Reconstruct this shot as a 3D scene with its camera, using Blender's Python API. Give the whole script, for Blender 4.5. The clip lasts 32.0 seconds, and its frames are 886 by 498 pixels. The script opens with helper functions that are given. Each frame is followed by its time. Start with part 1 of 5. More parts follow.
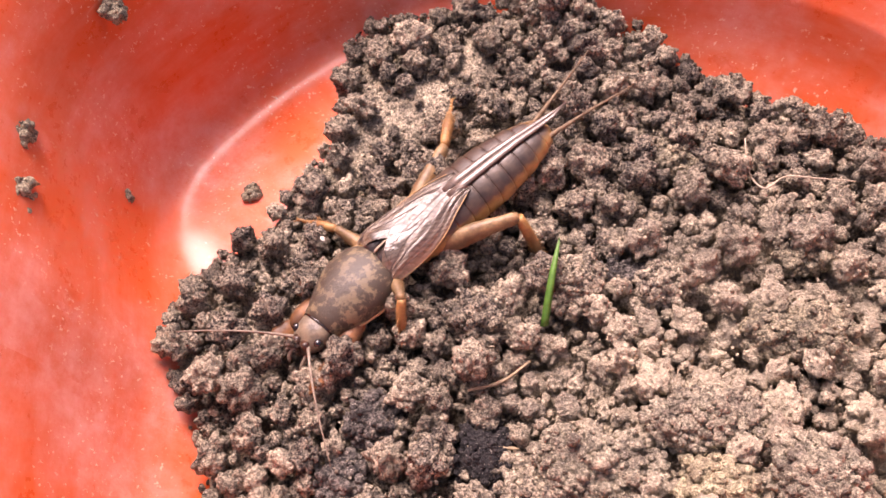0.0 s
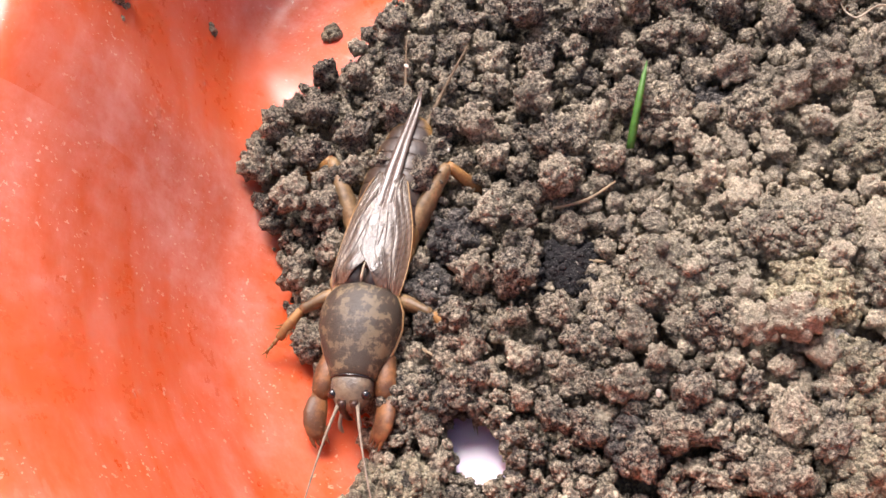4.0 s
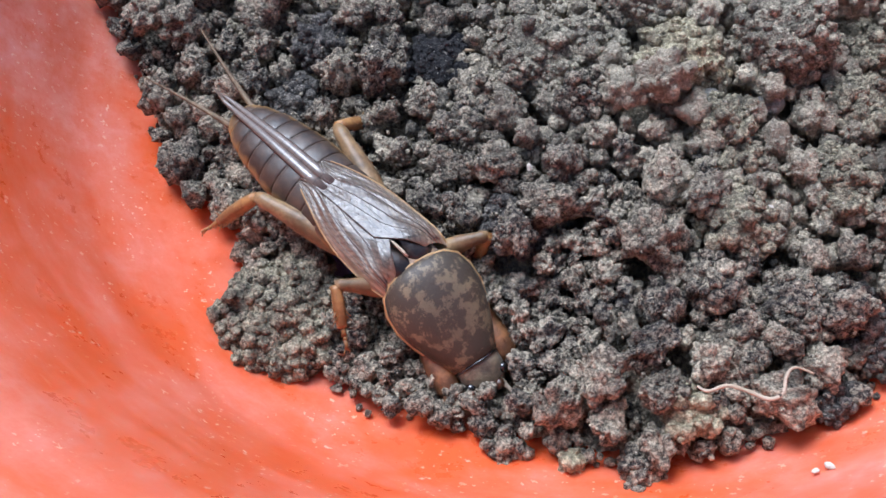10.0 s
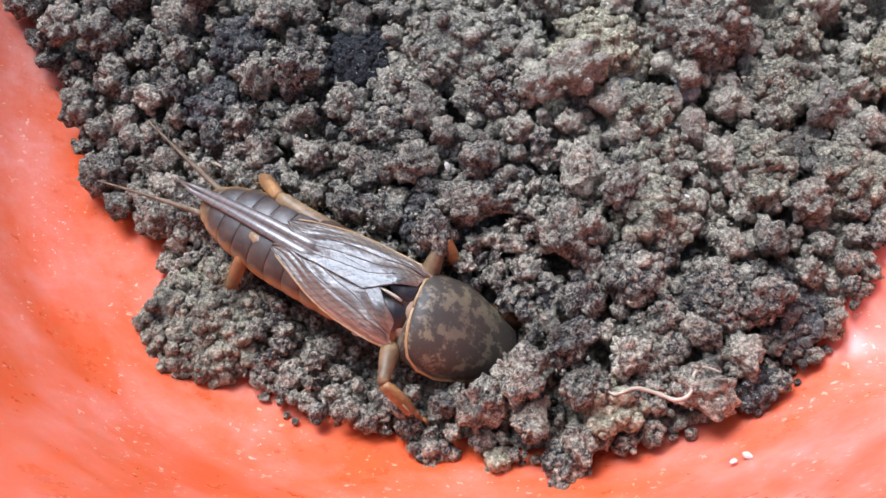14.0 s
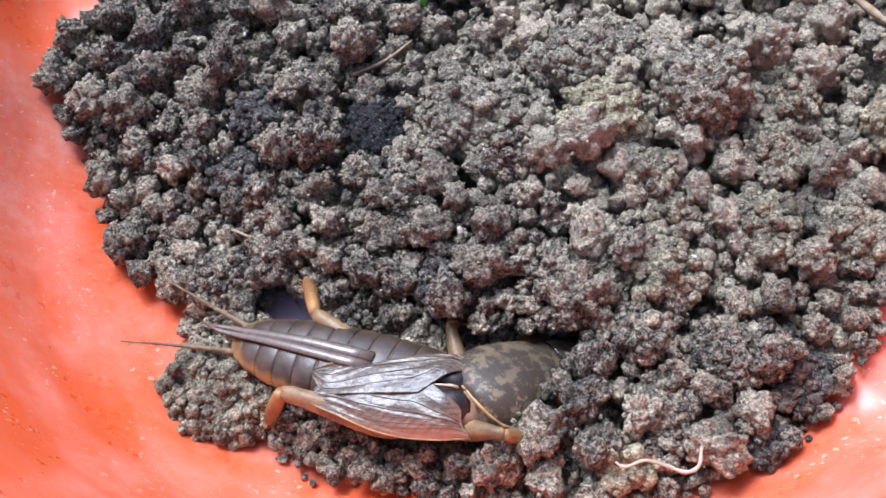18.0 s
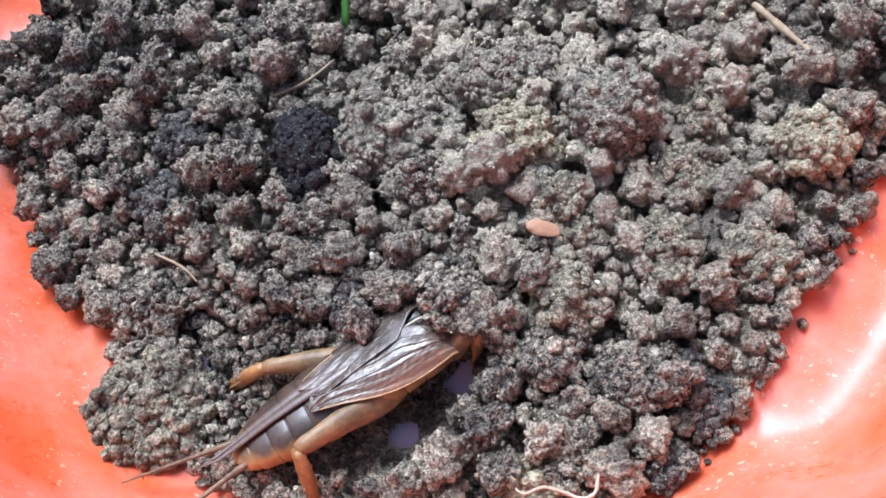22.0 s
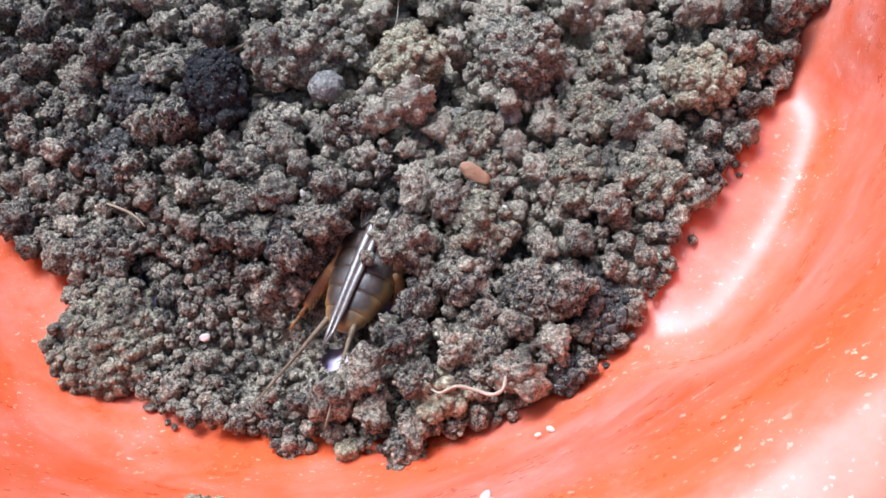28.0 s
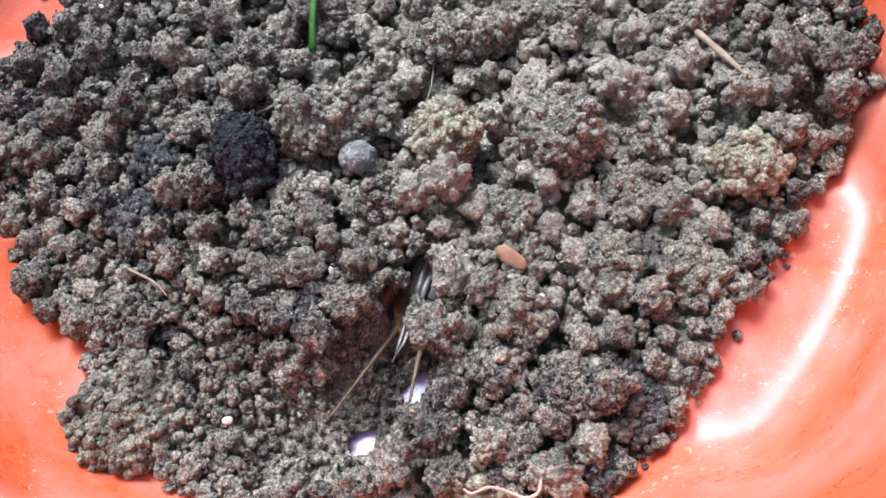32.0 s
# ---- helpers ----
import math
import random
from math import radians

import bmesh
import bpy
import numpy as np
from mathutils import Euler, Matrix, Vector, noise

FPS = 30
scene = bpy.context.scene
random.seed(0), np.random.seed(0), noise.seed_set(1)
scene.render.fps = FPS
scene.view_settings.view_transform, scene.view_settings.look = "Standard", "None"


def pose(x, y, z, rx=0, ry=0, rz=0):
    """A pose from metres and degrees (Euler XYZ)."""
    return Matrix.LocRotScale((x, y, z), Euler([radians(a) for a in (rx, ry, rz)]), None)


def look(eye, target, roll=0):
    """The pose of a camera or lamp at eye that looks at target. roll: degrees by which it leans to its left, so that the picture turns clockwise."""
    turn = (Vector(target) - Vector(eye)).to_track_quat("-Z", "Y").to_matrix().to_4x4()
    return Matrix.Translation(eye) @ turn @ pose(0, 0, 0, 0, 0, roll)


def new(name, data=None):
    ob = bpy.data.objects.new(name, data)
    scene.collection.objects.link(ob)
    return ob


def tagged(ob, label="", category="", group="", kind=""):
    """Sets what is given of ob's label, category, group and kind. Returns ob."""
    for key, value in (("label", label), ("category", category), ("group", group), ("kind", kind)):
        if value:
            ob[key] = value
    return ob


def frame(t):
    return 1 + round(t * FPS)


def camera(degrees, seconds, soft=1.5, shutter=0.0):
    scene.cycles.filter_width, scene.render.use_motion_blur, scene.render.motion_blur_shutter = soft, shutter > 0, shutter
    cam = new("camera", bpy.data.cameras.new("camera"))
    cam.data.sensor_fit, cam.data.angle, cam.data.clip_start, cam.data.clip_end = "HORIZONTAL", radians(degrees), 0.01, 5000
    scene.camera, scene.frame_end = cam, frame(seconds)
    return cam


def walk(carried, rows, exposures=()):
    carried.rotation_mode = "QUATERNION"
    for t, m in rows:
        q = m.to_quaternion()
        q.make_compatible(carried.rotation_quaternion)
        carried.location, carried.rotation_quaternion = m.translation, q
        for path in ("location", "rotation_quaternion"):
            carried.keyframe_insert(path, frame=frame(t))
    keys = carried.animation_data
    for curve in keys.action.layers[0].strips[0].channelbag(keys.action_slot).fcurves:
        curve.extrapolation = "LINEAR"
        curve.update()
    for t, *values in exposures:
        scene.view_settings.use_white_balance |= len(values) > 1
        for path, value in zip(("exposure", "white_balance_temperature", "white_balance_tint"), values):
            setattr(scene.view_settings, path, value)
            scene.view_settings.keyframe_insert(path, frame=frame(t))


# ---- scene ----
cam = camera(49.5, 32.0)
METRES, EYE, TILT, LEAN, TURN = 0.30, 0.1238, -58.2, 7.6, 0.0
ROWS = [
    (0.0, 0.0, 0.0, 0.0, 0.0, 0.0, -0.0),
    (0.5, -0.0039, -0.0021, 0.0022, 0.56, -0.7, -0.23),
    (1.0, 0.0042, -0.0085, -0.0059, 0.73, -0.49, -0.04),
    (1.5, -0.0038, -0.0159, -0.0241, 0.81, -1.01, -0.38),
    (2.0, -0.0104, -0.0146, -0.034, 1.22, -0.81, -0.79),
    (2.5, 0.0034, -0.0141, -0.0361, 1.74, -0.68, -0.98),
    (4.5, -0.0279, -0.001, -0.0752, 1.98, -3.27, -0.84),
    (5.0, -0.024, -0.0061, -0.0796, 1.41, -5.94, -0.17),
    (5.5, -0.0222, -0.0204, -0.1128, 0.31, -6.43, -0.25),
    (6.0, -0.0223, -0.0208, -0.1222, -0.39, -4.42, 0.03),
    (6.5, 0.0079, -0.0048, -0.113, -0.03, -3.81, 0.46),
    (7.0, 0.011, -0.0061, -0.1252, -0.44, -3.35, 1.06),
    (7.5, 0.0232, -0.0396, -0.1283, 0.16, -4.02, 1.72),
    (8.0, 0.0133, -0.0301, -0.1269, -0.37, -4.42, 2.06),
    (8.5, 0.008, -0.0131, -0.1242, -0.21, -4.23, 2.1),
    (9.0, 0.0081, -0.0, -0.1375, -0.45, -5.18, 2.61),
    (9.5, 0.0017, 0.0051, -0.1456, -0.6, -5.46, 2.72),
    (10.0, 0.0126, 0.0107, -0.1316, -0.67, -5.2, 3.24),
    (10.5, 0.0213, 0.0224, -0.1235, -0.9, -5.74, 4.0),
    (11.0, 0.0295, 0.0278, -0.1253, -0.75, -5.73, 3.89),
    (11.5, 0.0286, 0.0373, -0.1372, -1.52, -6.13, 3.79),
    (12.0, 0.0182, 0.0037, -0.1349, -0.16, -6.33, 4.37),
    (12.5, 0.0224, 0.0166, -0.1294, -0.61, -6.38, 5.34),
    (13.0, 0.0432, 0.0134, -0.1271, -0.68, -6.4, 5.52),
    (13.5, 0.0415, 0.0137, -0.1266, -1.34, -6.59, 5.54),
    (15.5, 0.035, -0.0025, -0.1387, -1.49, -4.29, 6.05),
    (16.0, 0.0343, -0.0243, -0.1544, -1.24, -4.05, 5.76),
    (16.5, 0.0339, -0.0198, -0.1361, -1.11, -3.41, 5.63),
    (17.0, 0.0345, -0.0175, -0.1444, -0.91, -2.06, 5.56),
    (17.5, 0.0341, -0.0113, -0.1473, -0.61, -2.53, 5.87),
    (18.0, 0.0395, 0.0044, -0.1274, -0.65, -2.3, 6.5),
    (18.5, 0.047, -0.0085, -0.1513, -0.64, -2.56, 6.66),
    (19.0, 0.0532, -0.0234, -0.1502, -0.25, -3.48, 6.57),
    (19.5, 0.0676, -0.0309, -0.1523, -0.03, -3.63, 6.07),
    (20.0, 0.0713, -0.0288, -0.1535, 0.04, -3.65, 6.04),
    (20.5, 0.0824, -0.017, -0.1385, 0.26, -3.48, 6.39),
    (21.0, 0.0888, -0.0135, -0.1329, 0.09, -3.97, 7.03),
    (21.5, 0.0879, -0.017, -0.1309, -0.28, -4.2, 7.14),
    (22.0, 0.0793, 0.0014, -0.1109, -0.16, -3.99, 7.44),
    (22.5, 0.0689, -0.0029, -0.1287, -0.13, -4.07, 7.42),
    (23.0, 0.0801, -0.0307, -0.1619, 0.08, -4.85, 7.02),
    (23.5, 0.0792, -0.0309, -0.1688, 0.16, -4.96, 6.99),
    (24.0, 0.0878, -0.0238, -0.152, 0.35, -4.45, 7.72),
    (24.5, 0.1073, -0.0211, -0.1493, 0.21, -3.5, 7.83),
    (26.5, 0.1059, -0.0295, -0.134, -0.01, -2.3, 9.0),
    (27.0, 0.114, -0.0314, -0.126, -0.36, -2.81, 8.76),
    (27.5, 0.1146, -0.0415, -0.1416, 0.01, -2.32, 8.48),
    (28.0, 0.1053, -0.0325, -0.1496, -0.27, -2.62, 8.76),
    (28.5, 0.0942, -0.0244, -0.1553, -0.4, -2.72, 8.55),
    (29.0, 0.0977, -0.0383, -0.1544, -0.05, -2.33, 8.25),
    (29.5, 0.1052, -0.0455, -0.1363, 0.24, -2.42, 8.35),
    (30.0, 0.1111, -0.0597, -0.1286, 0.45, -2.28, 8.14),
    (30.5, 0.1091, -0.0551, -0.1288, 0.39, -2.46, 8.08),
    (31.0, 0.1008, -0.0357, -0.1344, 0.58, -2.4, 8.0),
    (31.5, 0.1007, -0.0262, -0.1274, 0.61, -2.51, 7.83),
    (32.0, 0.0999, -0.0168, -0.1151, 0.28, -2.63, 7.42),
]
walk(cam, [(t, pose(0, 0, EYE, TILT, LEAN, TURN) @ pose(METRES * x, METRES * y, METRES * z, 90 + pitch, roll, yaw)) for t, x, y, z, yaw, pitch, roll in ROWS],
     [(0, 0.41, 7450, 41), (1, 0.37, 7450, 41), (1.8, 0.37, 7450, 41), (2.5, 0.19, 6900, 25), (4.5, 0.04, 6400, 17), (5, -0.2, 5950, 17), (5.5, -0.35, 5370, 7), (6, -0.41, 5120, 7), (7, -0.15, 5120, 7), (8, -0.21, 5120, 7), (10, -0.39, 5120, 7), (11, -0.21, 5120, 7), (12, -0.21, 5120, 7), (13.5, -0.21, 5120, 7), (16, -0.19, 5120, 7), (18.5, -0.06, 5180, 10), (19.2, -0.1, 5130, 8), (20, -0.26, 5100, 7), (22, -0.01, 5100, 7), (23, -0.06, 5100, 7), (23.5, -0.41, 5100, 7), (24.2, -0.56, 5100, 7), (26.5, 0.0, 5100, 7), (28, -0.17, 5100, 7), (29, -0.22, 5100, 7), (30, -0.14, 5100, 7), (32, -0.01, 5100, 7)])
scene.view_settings.exposure = 0.0

# ---------------------------------------------------------------- light
world = bpy.data.worlds.new("overcast_sky")
scene.world = world
world.use_nodes = True
_wn = world.node_tree.nodes
_sky = _wn.new("ShaderNodeTexSky")
_sky.sky_type = "NISHITA"
_sky.sun_disc = False
_sky.sun_elevation = radians(59)
_sky.sun_rotation = radians(-15)
_sky.air_density, _sky.dust_density, _sky.ozone_density = 0.5, 5.0, 0.4
world.node_tree.links.new(_sky.outputs[0], _wn["Background"].inputs[0])
_wn["Background"].inputs[1].default_value = 0.225
sun = new("sun", bpy.data.lights.new("sun", "SUN"))
sun.data.energy, sun.data.angle, sun.data.color = 4.5, radians(28), (1.0, 0.975, 0.955)
sun.matrix_world = look((-0.0133, 0.0497, 0.0857), (0, 0, 0))

# ---------------------------------------------------------------- materials
MM = 0.001


class Mat:
    """A small builder for node materials."""

    def __init__(self, name, rough=0.5, metal=0.0):
        self.m = bpy.data.materials.new(name)
        self.m.use_nodes = True
        self.t = self.m.node_tree
        self.b = self.t.nodes["Principled BSDF"]
        self.b.inputs["Roughness"].default_value = rough
        self.b.inputs["Metallic"].default_value = metal

    def n(self, kind, **sets):
        node = self.t.nodes.new(kind)
        for key, value in sets.items():
            if key in node.inputs:
                node.inputs[key].default_value = value
        return node

    def l(self, a, b):
        self.t.links.new(a, b)

    def coord(self, which="Object"):
        return self.n("ShaderNodeTexCoord").outputs[which]

    def noise(self, vec, scale, detail=4.0, rough=0.6):
        k = self.n("ShaderNodeTexNoise", Scale=scale, Detail=detail, Roughness=rough)
        self.l(vec, k.inputs["Vector"])
        return k.outputs["Fac"]

    def ramp(self, fac, stops):
        k = self.n("ShaderNodeValToRGB")
        e = k.color_ramp.elements
        while len(e) < len(stops):
            e.new(0.5)
        for i, (p, c) in enumerate(stops):
            e[i].position, e[i].color = p, (*c, 1) if len(c) == 3 else c
        self.l(fac, k.inputs[0])
        return k.outputs[0]

    def mix(self, fac, a, b, mode="MIX"):
        k = self.t.nodes.new("ShaderNodeMix")
        k.data_type, k.blend_type = "RGBA", mode
        for sock, v in ((k.inputs[0], fac), (k.inputs[6], a), (k.inputs[7], b)):
            if isinstance(v, (int, float)):
                sock.default_value = v
            elif isinstance(v, tuple):
                sock.default_value = (*v, 1)
            else:
                self.l(v, sock)
        return k.outputs[2]

    def math(self, op, a, b=0.0):
        k = self.t.nodes.new("ShaderNodeMath")
        k.operation = op
        for sock, v in ((k.inputs[0], a), (k.inputs[1], b)):
            if isinstance(v, (int, float)):
                sock.default_value = v
            else:
                self.l(v, sock)
        return k.outputs[0]

    def color(self, v):
        if isinstance(v, tuple):
            self.b.inputs["Base Color"].default_value = (*v, 1)
        else:
            self.l(v, self.b.inputs["Base Color"])
        return self

    def roughness(self, v):
        self.l(v, self.b.inputs["Roughness"])
        return self

    def bump(self, fac, strength=0.3, dist=0.0002):
        k = self.n("ShaderNodeBump", Strength=strength, Distance=dist)
        self.l(fac, k.inputs["Height"])
        self.l(k.outputs[0], self.b.inputs["Normal"])
        self.l(k.outputs[0], self.b.inputs["Coat Normal"])
        return self


def soil_material(name, dark, mid, light, spread="island", fine=1.0, span=1.0):
    """Crumbly earth: a tone for each crumb, coarse stains, sharp grain and a few pale grains."""
    m = Mat(name, 0.9)
    c = m.coord()
    pick = m.n("ShaderNodeNewGeometry").outputs["Random Per Island"] if spread != "object" else m.n("ShaderNodeObjectInfo").outputs["Random"]
    pick = m.math("ADD", m.math("MULTIPLY", pick, span), 0.55 * (1 - span))
    half = tuple(0.5 * (p + q) for p, q in zip(dark, mid))
    tan = tuple(0.45 * p + 0.55 * q for p, q in zip(light, mid))
    deep = (0.4 * dark[0] + 0.13 * mid[0], 0.4 * dark[1] + 0.125 * mid[1], 0.4 * dark[2] + 0.2 * mid[2])
    tone = m.ramp(pick, [(0.0, deep), (0.24, deep), (0.33, half), (0.47, mid), (0.66, mid), (0.84, tan), (1.0, light)])
    grain = m.noise(c, 1900 * fine, 4, 0.8)
    patch = m.noise(c, 240, 4, 0.6)
    # granules of about a millimetre, each with a tone of its own
    shift = m.n("ShaderNodeTexNoise", Scale=900, Detail=3)
    m.l(c, shift.inputs["Vector"])
    warp = m.n("ShaderNodeVectorMath")
    warp.operation = "MULTIPLY_ADD"
    m.l(shift.outputs["Color"], warp.inputs[0])
    warp.inputs[1].default_value = (0.0007,) * 3
    m.l(c, warp.inputs[2])
    cells = m.n("ShaderNodeTexVoronoi", Scale=1300 * fine)
    m.l(warp.outputs[0], cells.inputs["Vector"])
    bits = m.n("ShaderNodeTexVoronoi", Scale=3100 * fine)
    m.l(warp.outputs[0], bits.inputs["Vector"])
    own = m.n("ShaderNodeSeparateColor")
    m.l(cells.outputs["Color"], own.inputs[0])
    small = m.n("ShaderNodeSeparateColor")
    m.l(bits.outputs["Color"], small.inputs[0])
    tone = m.mix(m.ramp(own.outputs[0], [(0.0, (0.5,) * 3), (0.5, (0, 0, 0))]), tone, dark)
    tone = m.mix(m.ramp(small.outputs[0], [(0.72, (0, 0, 0)), (1.0, (0.6,) * 3)]), tone, light)
    col = m.mix(m.ramp(grain, [(0.43, (0, 0, 0)), (0.6, (1, 1, 1))]), m.mix(0.7, tone, dark), m.mix(0.46, tone, light))
    col = m.mix(m.ramp(patch, [(0.35, (1, 1, 1)), (0.5, (0, 0, 0))]), col, m.mix(0.55, col, dark))
    col = m.mix(m.ramp(patch, [(0.55, (0, 0, 0)), (0.7, (1, 1, 1))]), col, m.mix(0.4, col, light))
    if spread == "heap":
        # the heap blends paler round a spot right of its middle, with a ragged border
        g = m.n("ShaderNodeSeparateXYZ")
        m.l(c, g.inputs[0])
        dx, dy = m.math("SUBTRACT", g.outputs[0], 0.026), m.math("SUBTRACT", g.outputs[1], 0.046)
        far = m.math("SQRT", m.math("ADD", m.math("MULTIPLY", dx, dx), m.math("MULTIPLY", dy, dy)))
        rag = m.math("ADD", m.math("MULTIPLY", far, 20.0), m.math("MULTIPLY", m.noise(c, 60, 4, 0.6), 0.5))
        dry = m.ramp(rag, [(0.6, (1, 1, 1)), (1.15, (0, 0, 0))])
        col = m.mix(m.math("MULTIPLY", dry, 0.36), col, light)
    damp = m.noise(c, 75, 4, 0.55)
    col = m.mix(m.ramp(damp, [(0.35, (1, 1, 1)), (0.45, (0, 0, 0))]), col, m.mix(0.5, col, (dark[0] * 1.1, dark[1], dark[2] * 1.2)))
    speck = m.noise(c, 2600, 2, 0.6)
    col = m.mix(m.ramp(speck, [(0.67, (0, 0, 0)), (0.71, (0.9, 0.9, 0.9))]), col, (0.62, 0.57, 0.48))
    m.color(col)
    m.roughness(m.ramp(patch, [(0.3, (0.55,) * 3), (0.6, (0.95,) * 3)]))
    h = m.math("SUBTRACT", m.math("ADD", m.math("MULTIPLY", m.noise(c, 800, 5, 0.7), 0.5), m.math("MULTIPLY", grain, 0.9)), m.math("ADD", m.math("MULTIPLY", cells.outputs["Distance"], 0.55), m.math("MULTIPLY", bits.outputs["Distance"], 0.3)))
    m.bump(h, 1.0, 0.0011)
    m.b.inputs["Specular IOR Level"].default_value = 0.4
    return m.m


SOIL_D, SOIL_M, SOIL_L = (0.0118, 0.0102, 0.0098), (0.322, 0.27, 0.196), (0.9, 0.77, 0.56)
M_SOIL = soil_material("soil_crumb_earth", SOIL_D, SOIL_M, SOIL_L, "heap")
M_CRUMB = soil_material("loose_earth", SOIL_D, SOIL_M, SOIL_L, "object")
M_TAN = soil_material("pale_tan_earth", (0.17, 0.14, 0.085), (0.76, 0.65, 0.4), (0.93, 0.84, 0.58), "island", span=0.4)
M_BROWN = soil_material("dry_brown_earth", (0.085, 0.073, 0.053), (0.5, 0.435, 0.31), (0.85, 0.755, 0.56), "island", span=0.5)
M_DARK = soil_material("dark_moist_earth", (0.0132, 0.0127, 0.0132), (0.128, 0.116, 0.108), (0.405, 0.358, 0.297), "island", span=0.6)
M_SLAB = soil_material("fine_tan_grey_earth", (0.075, 0.066, 0.046), (0.47, 0.405, 0.27), (0.82, 0.72, 0.5), "island", span=0.6)
M_PITCH = soil_material("black_moist_earth", (0.0066, 0.0066, 0.00825), (0.0176, 0.0171, 0.0209), (0.099, 0.088, 0.0825), "island", span=0.6)
M_STONE = soil_material("grey_stone", (0.2, 0.19, 0.165), (0.34, 0.32, 0.275), (0.42, 0.39, 0.34), "island", 0.5, span=0.1)


def plastic():
    m = Mat("orange_red_plastic", 0.3)
    c = m.coord()
    big = m.noise(c, 22, 4)
    fine = m.noise(c, 420, 5, 0.7)
    col = m.mix(big, (0.67, 0.1, 0.025), (0.62, 0.11, 0.031))
    # streaky wash drawn out round the bowl: dried dust and painted pink sheen
    geo = m.n("ShaderNodeSeparateXYZ")
    m.l(c, geo.inputs[0])
    ang = m.math("ARCTAN2", geo.outputs[1], geo.outputs[0])
    comb = m.n("ShaderNodeCombineXYZ")
    m.l(m.math("MULTIPLY", ang, 0.05), comb.inputs[0])
    m.l(m.math("MULTIPLY", geo.outputs[2], 2.2), comb.inputs[1])
    wash = m.noise(comb.outputs[0], 55, 6, 0.65)
    dust_sheen = m.math("MULTIPLY", m.ramp(wash, [(0.44, (0, 0, 0)), (0.72, (1, 1, 1))]), m.ramp(fine, [(0.3, (0.3,) * 3), (0.7, (1, 1, 1))]))
    # mottled paleness: some dust, and sky glare put into the colour
    glare_veil = m.math("MULTIPLY", m.ramp(m.noise(c, 38, 5, 0.6), [(0.46, (0, 0, 0)), (0.72, (1, 1, 1))]), m.ramp(m.noise(c, 300, 5, 0.75), [(0.35, (0.25,) * 3), (0.65, (1, 1, 1))]))
    col = m.mix(m.math("MULTIPLY", dust_sheen, 0.5), col, (0.78, 0.42, 0.36))
    col = m.mix(m.math("MULTIPLY", glare_veil, 0.5), col, (0.78, 0.46, 0.41))
    scratch = m.noise(comb.outputs[0], 420, 3, 0.5)
    col = m.mix(m.math("MULTIPLY", m.ramp(scratch, [(0.66, (0, 0, 0)), (0.72, (1, 1, 1))]), m.math("MULTIPLY", m.ramp(big, [(0.45, (0, 0, 0)), (0.65, (1, 1, 1))]), 0.22)), col, (0.78, 0.5, 0.42))
    speck = m.math("MULTIPLY", m.ramp(m.noise(c, 1300, 2, 0.6), [(0.63, (0, 0, 0)), (0.68, (1, 1, 1))]), m.ramp(m.noise(c, 110, 3), [(0.46, (0, 0, 0)), (0.6, (1, 1, 1))]))
    col = m.mix(m.math("MULTIPLY", speck, 0.6), col, (0.78, 0.55, 0.4))
    # the sky's lilac reflection on the flat bottom, painted into the colour
    sky_gleam_at = m.math("ADD", geo.outputs[2], m.math("MULTIPLY", m.noise(c, 260, 4), 0.0006))
    col = m.mix(m.ramp(m.math("MULTIPLY", sky_gleam_at, -100.0), [(0.55, (0, 0, 0)), (0.61, (1, 1, 1))]), col, (0.74, 0.62, 0.78))
    m.color(col)
    m.roughness(m.ramp(m.math("ADD", dust_sheen, m.math("MULTIPLY", fine, 0.4)), [(0.12, (0.26,) * 3), (0.9, (0.46,) * 3)]))
    m.bump(m.math("ADD", m.noise(c, 90, 3), m.math("MULTIPLY", fine, 0.12)), 0.25, 0.0006)
    m.b.inputs["Coat Weight"].default_value = 0.08
    m.b.inputs["Specular IOR Level"].default_value = 0.36
    m.b.inputs["Subsurface Weight"].default_value = 0.25
    m.b.inputs["Subsurface Radius"].default_value = (0.004, 0.001, 0.0004)
    m.b.inputs["Subsurface Scale"].default_value = 1.0
    m.b.inputs["Coat Roughness"].default_value = 0.16
    return m.m


M_BOWL = plastic()


def chitin(name, a, b, rough=0.4, scale=500, lo=0.4, hi=0.65, coat=0.0, bump=0.4, fuzz=0.0):
    m = Mat(name, rough)
    c = m.coord()
    f = m.noise(c, scale, 5, 0.65)
    g = m.noise(c, scale * 5, 3, 0.6)
    col = m.mix(m.ramp(f, [(lo, (0, 0, 0)), (hi, (1, 1, 1))]), a, b)
    m.color(m.mix(m.math("MULTIPLY", g, 0.35), col, tuple(x * 0.45 for x in a)))
    m.bump(m.math("ADD", f, g), bump, 0.0002)
    m.b.inputs["Coat Weight"].default_value = coat
    m.b.inputs["Coat Roughness"].default_value = 0.2
    m.b.inputs["Sheen Weight"].default_value = fuzz
    return m.m


